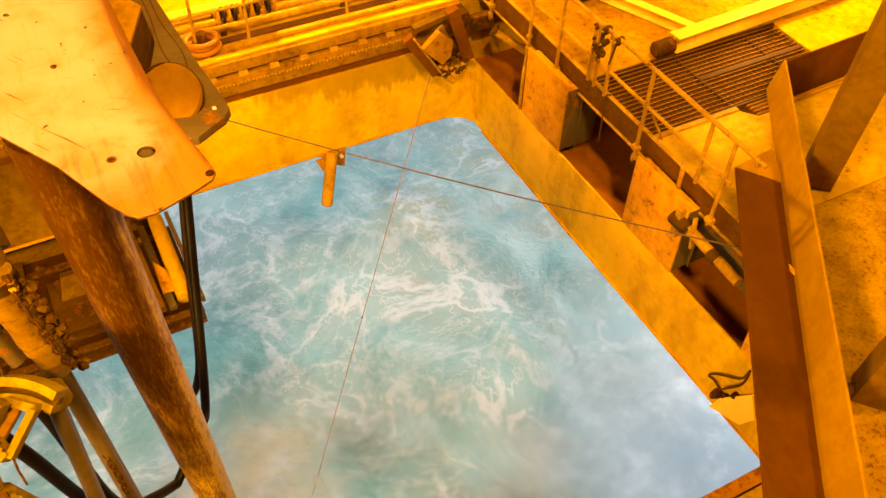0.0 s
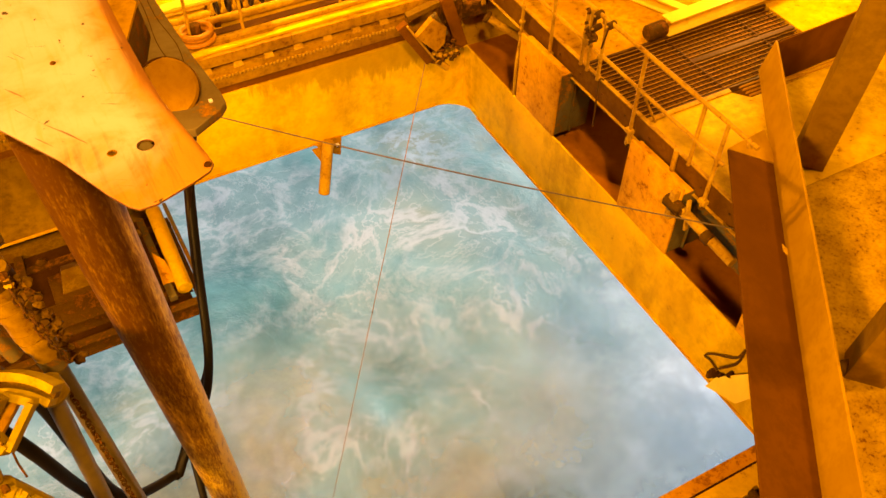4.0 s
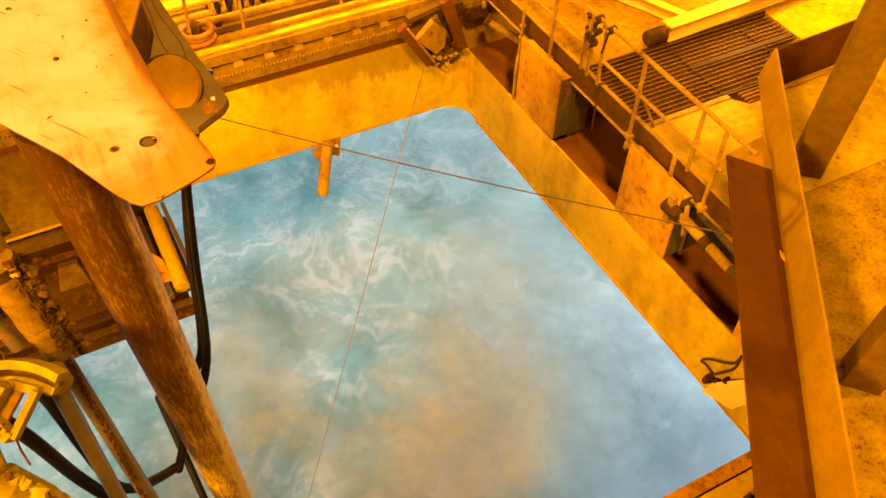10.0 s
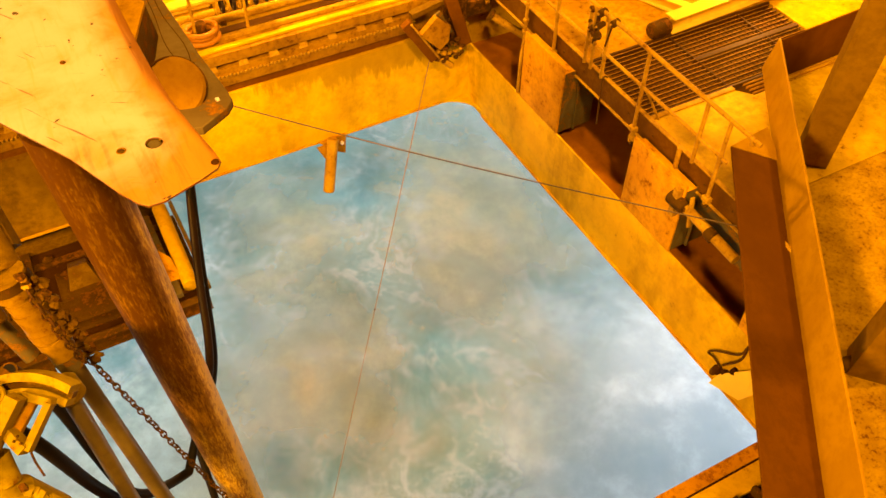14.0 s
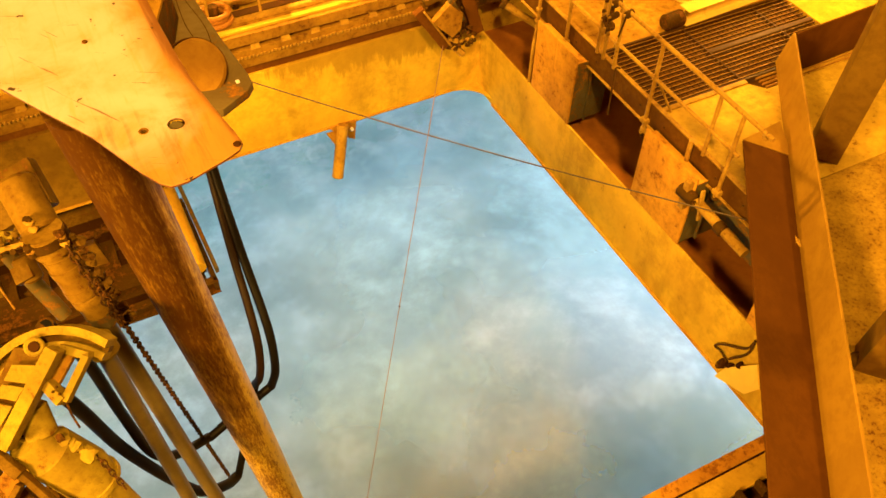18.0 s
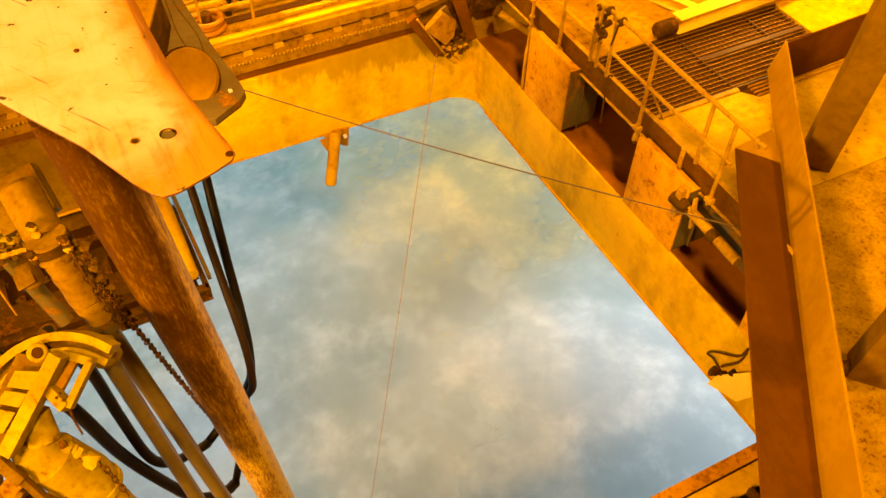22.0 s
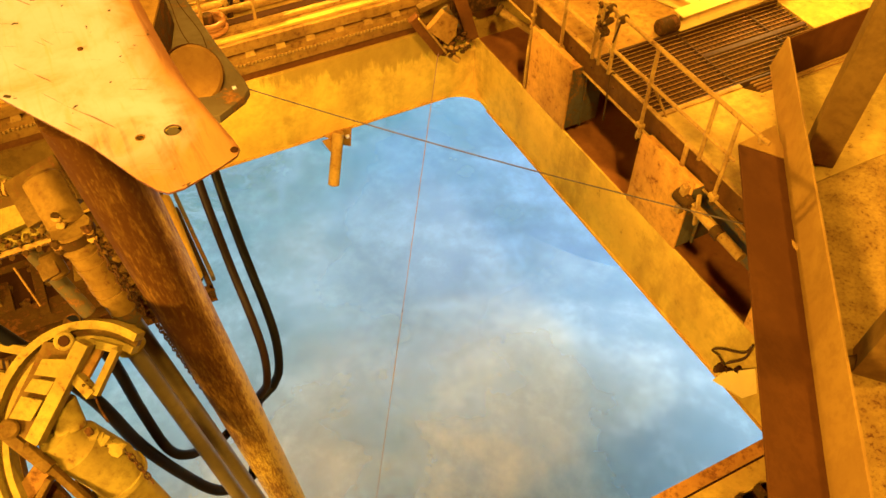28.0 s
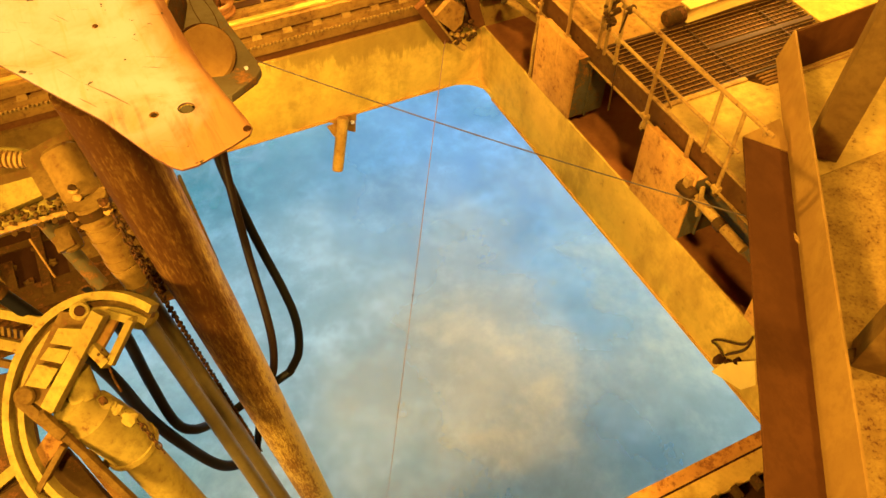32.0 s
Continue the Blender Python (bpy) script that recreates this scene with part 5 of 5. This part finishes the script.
    part("coupling", pipe([points[0], Vector(points[0]).lerp(Vector(points[1]), 0.18)], r * 1.3, 14), DIRTY, ob)
    return ob


SLACK = ([(-0.90, 3.50, 4.00), (-0.53, 3.25, 3.30), (-0.40, 3.37, 2.40), (-0.22, 3.43, 1.70), (-0.05, 3.44, 1.30), (0.14, 3.54, 1.05), (0.24, 3.63, 0.95)],
         [(-0.42, 3.16, 4.00), (-0.34, 3.28, 3.50), (-0.31, 3.41, 2.70), (-0.26, 3.43, 2.15), (-0.16, 3.47, 1.90), (0.00, 3.62, 1.65), (0.14, 3.74, 1.50)])
slack = [slack_hose(line, r, RUBBER, "slack black rubber hose looping below the tensioner") for line, r in zip(SLACK, (0.042, 0.036))]


def swinging_hose(bulge, r, mat, label):
    """Hangs along -z from its top and bellies out along +x."""
    ob = thing("hanging_hose", label, "hose", "hanging hoses")
    line = [(0, 0, 0.9), (0, 0, 0.3), (0.05 * bulge, 0, 0), (0.45 * bulge, 0, -0.55), (0.86 * bulge, 0, -1.0), (bulge, 0, -1.28), (0.85 * bulge, 0, -1.55), (0.42 * bulge, 0, -1.74)]
    part("tube", pipe(smooth_line(line, 8), r, 16), mat, ob)
    return ob


hoses = [swinging_hose(0.27, 0.034, RUBBER, "black rubber hose bellying out as it hangs"), swinging_hose(0.40, 0.031, BROWNHOSE, "worn brown-black hose bellying out as it hangs")]

drop_chain = thing("hanging_chain", "dark greasy chain hanging from the tensioner towards the sea", "chain")
chain_links(drop_chain, [(0, 0, 0), (0, 0, -4.4)], 0.054)
links = []
for k in range(4):
    ob = thing("link_hose", "short black hose joining a hanging hose to the slack ones", "hose", "hoses of the tensioner")
    r = 0.0335 if k < 2 else 0.0305
    tube = pipe([(0, 0, 0.004), (0, 0, -0.1), (0, 0, -0.42), (0, 0, -0.50)], r, 16)
    bmesh.ops.create_uvsphere(tube, u_segments=16, v_segments=10, radius=r)
    part("tube", tube, RUBBER, ob)
    links.append(ob)

# ---- lines across the opening ----
ROPE_END = Vector((5.78, 4.0, 0.95))
rope = thing("guy_rope", "thin tarred rope stretched across the opening", "rope", at=ROPE_END)
part("strand", pipe([(0.07 * math.sin(math.pi * i / 24), 0, -6.6 * i / 24) for i in range(25)], 0.0085, 8), ROPE, rope)

WIRE_TOP = Vector((4.85, 9.10, 0.45))
guide_wire = thing("guide_wire", "thin rusty wire hanging from the trolley block into the sea", "wire", at=WIRE_TOP)
part("strand", pipe([(0, 0, 0), (0, 0, -16)], 0.0065, 8), WIRE, guide_wire)
part("knot", drum((0, 0, -5.0), (0, 0, -5.03), 0.014, 10, 0.004), DIRTY, guide_wire)

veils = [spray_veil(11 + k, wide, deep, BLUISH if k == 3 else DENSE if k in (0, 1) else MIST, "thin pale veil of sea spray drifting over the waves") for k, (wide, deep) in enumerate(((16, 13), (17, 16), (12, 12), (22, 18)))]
veils += [spray_veil(31 + k, wide, deep, (THIN, SODIUM_TINT, CREAM)[k], "cloud of spray over the waves, sodium yellow put into its colour") for k, (wide, deep) in enumerate(((20, 14), (20, 17), (20, 17)))]
veils.append(spray_veil(51, 17, 19, PALE, "thin pale veil of sea spray drifting over the waves"))
veils.append(spray_veil(61, 40, 34, HAZE, "milky haze of fine spray hiding the waves"))

# ---- what moves ----
TENSIONER = [
    (0.0, 0.0, 0.0), (0.5, -0.015, -0.008), (1.0, -0.033, -0.021), (1.5, -0.034, -0.034), (2.0, -0.037, -0.045), (2.5, -0.04, -0.028), (3.0, -0.052, -0.042), (3.5, -0.045, -0.025), (5.5, -0.04, 0.004), (6.0, -0.027, 0.003), (6.5, -0.013, 0.016), (7.0, -0.015, -0.004), (7.5, -0.001, 0.0), (8.0, 0.005, -0.019), (8.5, 0.011, -0.017), (9.0, 0.006, -0.004), (9.5, -0.006, 0.001), (10.0, -0.007, 0.02), (10.5, -0.013, 0.005), (11.0, -0.013, 0.01), (11.5, -0.009, 0.009), (12.0, -0.005, -0.008), (12.5, -0.001, -0.022), (13.0, -0.002, -0.033), (13.5, -0.007, -0.047), (14.0, -0.017, -0.055), (14.5, -0.004, -0.059), (16.5, 0.045, -0.012), (17.0, 0.073, 0.007), (17.5, 0.083, 0.031), (18.0, 0.106, 0.04), (18.5, 0.134, 0.067), (19.0, 0.156, 0.055), (19.5, 0.175, 0.106), (20.0, 0.188, 0.112), (20.5, 0.192, 0.09), (21.0, 0.197, 0.082), (21.5, 0.178, 0.028), (22.0, 0.163, 0.034), (22.5, 0.145, -0.001), (23.0, 0.136, -0.017), (23.5, 0.14, -0.024), (24.0, 0.13, -0.042), (24.5, 0.157, -0.034), (25.0, 0.169, -0.033), (25.5, 0.188, -0.009), (27.5, 0.258, 0.057), (28.0, 0.259, 0.056), (28.5, 0.253, 0.057), (29.0, 0.264, 0.068), (29.5, 0.285, 0.106), (30.0, 0.298, 0.102), (30.5, 0.3, 0.114), (31.0, 0.291, 0.096), (31.5, 0.308, 0.109), (32.0, 0.296, 0.076),
]
PIPE_SWING = [
    (0.0, 0.0, 0.0, 0.0, -0.006, 0.0, 0.0), (0.5, 0.007, -0.049, 0.03, -0.002, -0.0021, -0.0002), (1.0, 0.01, -0.093, 0.064, 0.0029, 0.0007, 0.0007), (1.5, 0.008, -0.11, 0.082, 0.0046, 0.005, 0.0017), (2.0, 0.005, -0.103, 0.077, 0.0043, 0.0059, 0.0019), (2.5, 0.005, -0.097, 0.069, 0.0032, 0.0076, 0.0022), (3.0, 0.006, -0.102, 0.07, -0.0012, 0.0121, 0.0029), (3.5, 0.009, -0.096, 0.055, -0.0077, 0.0115, 0.0024), (5.5, 0.001, -0.073, 0.035, 0.0264, -0.0169, -0.001), (6.0, 0.007, -0.07, 0.04, 0.0208, -0.0112, -0.0004), (6.5, 0.012, -0.078, 0.046, 0.0115, -0.0018, 0.0008), (7.0, 0.011, -0.083, 0.054, 0.0005, 0.0103, 0.0027), (7.5, 0.005, -0.089, 0.067, -0.0102, 0.0175, 0.0036), (8.0, 0.0, -0.095, 0.079, -0.017, 0.0213, 0.0041), (8.5, 0.002, -0.099, 0.081, -0.0173, 0.0208, 0.004), (9.0, 0.009, -0.107, 0.081, -0.0101, 0.0141, 0.0029), (9.5, 0.015, -0.102, 0.072, 0.0013, 0.0041, 0.0014), (10.0, 0.014, -0.084, 0.058, 0.0072, -0.004, 0.0), (10.5, 0.012, -0.077, 0.056, 0.0081, -0.0054, -0.0002), (11.0, 0.01, -0.079, 0.058, 0.0109, -0.0057, -0.0001), (11.5, 0.007, -0.083, 0.057, 0.0144, -0.0067, -0.0), (12.0, 0.002, -0.083, 0.054, 0.0123, -0.0041, 0.0003), (12.5, -0.001, -0.079, 0.05, 0.0065, -0.0019, 0.0004), (13.0, 0.003, -0.074, 0.047, 0.0044, -0.0021, 0.0002), (13.5, 0.008, -0.08, 0.054, 0.0058, -0.0054, -0.0004), (14.0, 0.013, -0.09, 0.064, 0.0057, -0.0081, -0.0009), (14.5, 0.022, -0.077, 0.053, 0.0009, -0.0001, 0.0004), (16.5, 0.01, -0.104, 0.072, 0.0177, -0.0144, -0.0013), (17.0, 0.01, -0.091, 0.05, 0.0249, -0.0118, -0.0001), (17.5, 0.017, -0.089, 0.042, 0.0352, -0.0177, -0.0003), (18.0, 0.02, -0.091, 0.043, 0.0433, -0.0228, -0.0005), (18.5, 0.019, -0.083, 0.038, 0.0475, -0.0256, -0.0006), (19.0, 0.021, -0.073, 0.03, 0.0475, -0.0277, -0.0009), (19.5, 0.02, -0.075, 0.023, 0.0459, -0.0276, -0.0011), (20.0, 0.016, -0.088, 0.031, 0.0448, -0.025, -0.0007), (20.5, 0.012, -0.1, 0.044, 0.0428, -0.0236, -0.0007), (21.0, 0.009, -0.104, 0.051, 0.0418, -0.0245, -0.001), (21.5, 0.009, -0.101, 0.056, 0.0451, -0.0282, -0.0013), (22.0, 0.011, -0.089, 0.046, 0.0508, -0.0336, -0.0016), (22.5, 0.012, -0.073, 0.035, 0.0533, -0.0369, -0.0019), (23.0, 0.015, -0.068, 0.032, 0.0527, -0.038, -0.0021), (23.5, 0.019, -0.072, 0.032, 0.0498, -0.0338, -0.0017), (24.0, 0.021, -0.083, 0.041, 0.0442, -0.0272, -0.0012), (24.5, 0.019, -0.102, 0.058, 0.041, -0.0224, -0.0007), (25.0, 0.016, -0.119, 0.069, 0.0433, -0.0161, 0.0008), (25.5, 0.018, -0.133, 0.063, 0.045, -0.0101, 0.0021), (27.5, 0.015, -0.09, 0.033, 0.0552, -0.0309, -0.0006), (28.0, 0.017, -0.087, 0.039, 0.0559, -0.0275, 0.0001), (28.5, 0.022, -0.081, 0.042, 0.0651, -0.0283, 0.0011), (29.0, 0.024, -0.077, 0.039, 0.0748, -0.0326, 0.0016), (29.5, 0.02, -0.087, 0.036, 0.0798, -0.042, 0.0007), (30.0, 0.018, -0.098, 0.037, 0.0834, -0.0466, 0.0005), (30.5, 0.021, -0.095, 0.032, 0.0857, -0.0432, 0.0014), (31.0, 0.021, -0.091, 0.03, 0.0826, -0.0395, 0.0015), (31.5, 0.018, -0.099, 0.035, 0.0794, -0.0356, 0.0017), (32.0, 0.019, -0.11, 0.053, 0.0824, -0.0285, 0.0034),
]
HOSE_A = [
    (0, (0.56, 4.73, 3.20), (0.18, 4.07, 1.50), 68), (1, (0.63, 4.70, 3.20), (0.20, 4.01, 1.53), 46), (3, (0.61, 4.73, 3.20), (-0.04, 4.00, 1.62), 43), (6, (0.55, 4.69, 3.20), (0.29, 3.98, 1.50), 45), (9, (0.57, 4.71, 3.20), (-0.01, 4.25, 1.50), 36), (12, (0.54, 4.71, 3.20), (0.21, 4.06, 1.49), 40), (14, (0.54, 4.70, 3.20), (0.08, 4.18, 1.48), 46), (17, (0.59, 4.68, 3.20), (0.36, 3.88, 1.54), 33), (19, (0.62, 4.63, 3.20), (0.53, 3.85, 1.52), 52), (21, (0.60, 4.66, 3.20), (0.46, 3.92, 1.50), 51), (23, (0.63, 4.71, 3.20), (0.40, 4.08, 1.46), 46), (25, (0.61, 4.72, 3.20), (0.47, 3.94, 1.52), 26), (28, (0.66, 4.69, 3.20), (0.52, 3.90, 1.52), 34), (29, (0.70, 4.58, 3.20), (0.51, 3.79, 1.52), 16), (30, (0.71, 4.54, 3.20), (0.62, 3.79, 1.50), -2), (32, (0.62, 4.58, 3.20), (0.58, 3.80, 1.51), 6),
]
HOSE_B = [
    (0, (0.53, 4.76, 3.20), (0.01, 4.46, 1.44), 47), (1, (0.55, 4.74, 3.20), (0.15, 4.13, 1.49), 47), (3, (0.58, 4.74, 3.20), (-0.12, 4.29, 1.54), 38), (6, (0.51, 4.62, 3.20), (-0.08, 4.21, 1.48), 12), (9, (0.53, 4.74, 3.20), (-0.30, 4.32, 1.59), 2), (12, (0.57, 4.70, 3.20), (-0.20, 4.21, 1.58), 17), (14, (0.53, 4.71, 3.20), (-0.13, 4.11, 1.57), 38), (17, (0.68, 4.67, 3.20), (0.35, 4.07, 1.47), 64), (19, (0.49, 4.70, 3.20), (0.36, 3.92, 1.52), 38), (21, (0.51, 4.58, 3.20), (0.36, 3.86, 1.49), 57), (23, (0.47, 4.72, 3.20), (0.37, 4.17, 1.42), 47), (25, (0.61, 4.69, 3.20), (0.35, 4.28, 1.41), 39), (28, (0.53, 4.67, 3.20), (0.40, 3.93, 1.50), 45), (29, (0.59, 4.63, 3.20), (0.53, 4.09, 1.42), 43), (30, (0.68, 4.56, 3.20), (0.47, 3.86, 1.49), 39), (32, (0.64, 4.56, 3.20), (0.37, 3.85, 1.50), 46),
]
ROPE_SWING = [
    (0, 1.758, 8.834, 0.566), (3, 1.503, 8.616, 0.661), (6, 1.886, 8.942, 0.626), (9, 1.547, 8.658, 0.680), (13, 1.783, 8.854, 0.554), (19, 2.033, 9.044, 0.495), (23, 1.995, 9.016, 0.501), (28, 2.014, 9.033, 0.529), (32, 2.15, 9.136, 0.579),
]
WIRE_FOOT = [
    (0, 2.0, 8.63), (2, 2.1, 8.49), (6, 2.27, 8.01), (9, 1.86, 8.37), (13, 2.04, 8.3), (19, 2.61, 7.51), (23, 2.79, 7.58), (28, 2.8, 7.63), (32, 3.16, 7.65),
]
ROD_SWING = [
    (0, (0.0134, -0.659, -0.7521)), (6, (0.0061, -0.6576, -0.7534)), (12, (0.0564, -0.6586, -0.7504)), (17, (0.0647, -0.6574, -0.7508)), (20, (0.1173, -0.6546, -0.7469)), (24, (0.1208, -0.6548, -0.7461)), (28, (0.1498, -0.6525, -0.7429)), (32, (0.1608, -0.6514, -0.7416)),
]
SECOND_ROD_SWING = [
    (0, (-0.0857, -0.655, -0.7508)), (6, (-0.0568, -0.6519, -0.7562)), (12, (-0.0134, -0.6568, -0.754)), (17, (0.0029, -0.6546, -0.7561)), (20, (0.0878, -0.6542, -0.7513)), (24, (0.0644, -0.6571, -0.7511)), (28, (0.1372, -0.6501, -0.7474)), (32, (0.1482, -0.6494, -0.746)),
]
CHAIN_SWING = [
    (0, (-0.49, 3.32, 3.97), (-0.42, 3.08, 2.8)), (3, (-0.53, 3.07, 4.19), (-0.46, 3.02, 2.54)), (6, (-0.48, 3.46, 3.97), (-0.42, 3.05, 2.64)), (9, (-0.44, 3.08, 4.19), (-0.41, 3.07, 2.35)), (12, (-0.47, 3.39, 3.97), (-0.19, 2.95, 2.39)), (14, (-0.47, 3.22, 3.99), (-0.03, 2.81, 2.52)), (17, (-0.29, 2.89, 4.38), (-0.05, 4.08, 0.23)), (19, (-0.28, 2.93, 4.41), (0.16, 4.11, -0.4)), (21, (-0.18, 2.97, 4.37), (0.21, 3.73, 1.08)), (23, (-0.29, 2.87, 4.39), (0.09, 3.66, 1.74)), (24, (-0.31, 2.83, 4.43), (0.07, 3.91, 0.62)), (25, (-0.32, 2.82, 4.47), (0.02, 3.78, 1.47)), (28, (-0.17, 3.49, 3.97), (0.07, 3.58, 2.35)), (29, (-0.13, 2.91, 4.41), (0.38, 4.01, -0.23)), (30, (-0.2, 2.99, 4.42), (0.26, 3.89, 0.22)), (32, (-0.13, 2.91, 4.45), (0.22, 3.77, 1.21)),
]
SPRAY = [
    [(0, (12, -6, -10.3, 10)), (6, (12, 3, -10.3, 30)), (8, (12.5, 8, -10.3, 40)), (10, (10.5, 9, -10.3, 55)), (12, (10.5, 9.2, -10.3, 65)), (14, (15, 15, -10.3, 75)), (16, (16, 24, -10.3, 95)), (32, (30, 40, -10.3, 120))],
    [(0, (-14, 12, -10.3, 0)), (12, (-8, 12, -10.3, 20)), (16.5, (4, 11, -10.3, 40)), (18, (8, 12, -10.3, 50)), (20, (13, 20, -10.3, 70)), (32, (30, 34, -10.3, 120))],
    [(0, (4, 2, -7.2, 0)), (6, (8, 7, -7.2, 15)), (9, (11, 10, -7.2, 25)), (14, (14, 18, -7.2, 50)), (32, (28, 40, -7.2, 120))],
    [(0, (-20, 4, -10.3, 0)), (21, (-10, 6, -10.3, 30)), (24, (6, 10, -10.3, 55)), (28, (10, 12, -10.3, 75)), (32, (12, 16, -10.3, 100))],
    [(0, (-0.5, 6, -8.7, 0)), (3, (0.5, 6.6, -8.7, 10)), (6, (1.2, 7, -8.7, 20)), (8, (2, 7.6, -8.7, 30)), (10, (2.6, 8.2, -8.7, 40)), (13, (4, 10, -8.7, 55)), (15, (8, 17, -8.7, 70)), (18, (16, 28, -8.7, 90)), (32, (30, 50, -8.7, 120))],
    [(0, (0, -24, -8.7, 0)), (16, (3, -3, -8.7, 20)), (17.2, (3.6, 0.5, -8.7, 28)), (18.2, (3.9, 1.5, -8.7, 32)), (19, (4.4, 5.2, -8.7, 36)), (20, (6.0, 6.2, -8.7, 42)), (21, (7.6, 9.4, -8.7, 48)), (22, (11.5, 16, -8.7, 55)), (23.5, (17, 25, -8.7, 70)), (32, (28, 44, -8.7, 120))],
    [(0, (2, -30, -8.7, 0)), (23, (3, -8, -8.7, 20)), (25, (3.0, -1, -8.7, 32)), (28, (2, 4.5, -8.7, 45)), (29, (5, 6.5, -8.7, 52)), (30, (7, 8.5, -8.7, 58)), (32, (8.4, 6.6, -8.7, 66))],
    [(0, (13, 5, -12.3, 0)), (6, (13, 5.5, -12.3, 10)), (13, (12.5, 6, -12.3, 25)), (16.5, (10.8, 5.4, -9.6, 36)), (24, (10.4, 5.6, -9.6, 52)), (29, (10.6, 5.8, -9.6, 60)), (32, (10.8, 5.8, -9.6, 70))],
    [(0, (-34, 2, -11.6, 0)), (13, (-33, 4, -11.6, 8)), (15, (-18, 7, -11.6, 14)), (16.5, (3, 10, -11.6, 20)), (19, (6, 11, -11.6, 30)), (24, (7, 11, -11.6, 42)), (28, (6, 11, -11.6, 55)), (32, (7, 12, -11.6, 64))],
]


def sea_rows():
    """A slow set across the opening with the swell's rise and fall."""
    rows, t = [], 0.0
    while t <= 32.01:
        rows.append((t, pose(5 - 10 + 0.62 * t + 0.7 * math.sin(0.9 * t), 14 - 8 + 0.5 * t + 0.9 * math.sin(0.75 * t + 1), SEA_LEVEL + 0.55 * math.sin(0.78 * t), 0.8 * math.sin(0.7 * t), 0.8 * math.cos(0.6 * t), 12 * math.sin(0.12 * t))))
        t += 0.8
    return rows


def hose_pose(top, low, twist):
    top, low = Vector(top), Vector(low)
    z = (top - low).normalized()
    x = Vector((0.87, -0.49, 0))
    x = (x - z * x.dot(z)).normalized()
    y = z.cross(x)
    return Matrix.Translation(top) @ Matrix((x, y, z)).transposed().to_4x4() @ pose(0, 0, 0, 0, 0, -twist)


def turn_to(a, b, at):
    return Matrix.Translation(at) @ Vector(a).rotation_difference(Vector(b)).to_matrix().to_4x4()


def rope_pose(far):
    """The rope runs along -z from its fixed end to the far one, its sag along +x turned downwards."""
    z = (ROPE_END - far).normalized()
    x = Vector((0, 0, -1))
    x = (x - z * x.dot(z)).normalized()
    return Matrix.Translation(ROPE_END) @ Matrix((x, z.cross(x), z)).transposed().to_4x4()


def motions():
    rows = [(t, pose(x - 0.291, y - 0.085, 0)) for t, x, y in TENSIONER]
    walk(gear, [(t, m @ GEAR_AT) for t, m in rows])
    for ob in slack:
        walk(ob, rows)
    for (ob, a, b), keys in zip(rods, (ROD_SWING, SECOND_ROD_SWING)):
        walk(ob, [(t, turn_to(b - a, Vector(d), a) @ Matrix.Translation(-a)) for t, d in keys])
    walk(hanging, [(t, turn_to(AXIS, AXIS + Vector((a, b, c)), PIVOT + Vector((x, y, z)))) for t, x, y, z, a, b, c in PIPE_SWING])
    walk(drop_chain, [(t, turn_to((0, 0, -1), Vector(b) - Vector(a), a)) for t, a, b in CHAIN_SWING])
    drift = sorted(t for t, x, y in TENSIONER)
    for k, (keys, bulge, line) in enumerate(((HOSE_A, 0.27, SLACK[1]), (HOSE_B, 0.40, SLACK[0]))):
        ends = []
        for t, a, b, w in keys:
            low = hose_pose(a, b, w) @ Vector((0.42 * bulge, 0, -1.74))
            x, y = (float(np.interp(t, drift, [r[c] for r in TENSIONER])) for c in (1, 2))
            ends.append((t, low, Vector(line[-1]) + Vector((x - 0.291, y - 0.085, 0))))
        walk(links[2 * k], [(t, turn_to((0, 0, -1), q - p, p)) for t, p, q in ends])
        walk(links[2 * k + 1], [(t, turn_to((0, 0, -1), p - q, q)) for t, p, q in ends])
    for ob, keys in zip(hoses, (HOSE_A, HOSE_B)):
        walk(ob, [(t, hose_pose(a, b, w)) for t, a, b, w in keys])
    walk(guide_wire, [(t, turn_to((0, 0, -1), Vector((x, y, -9)) - WIRE_TOP, WIRE_TOP)) for t, x, y in WIRE_FOOT])
    walk(rope, [(t, rope_pose(Vector((x, y, z)))) for t, x, y, z in ROPE_SWING])
    for ob, keys in zip(veils, SPRAY):
        walk(ob, [(t, pose(x, y, z, 0, 0, a)) for t, (x, y, z, a) in keys])
    walk(sea, sea_rows())


motions()
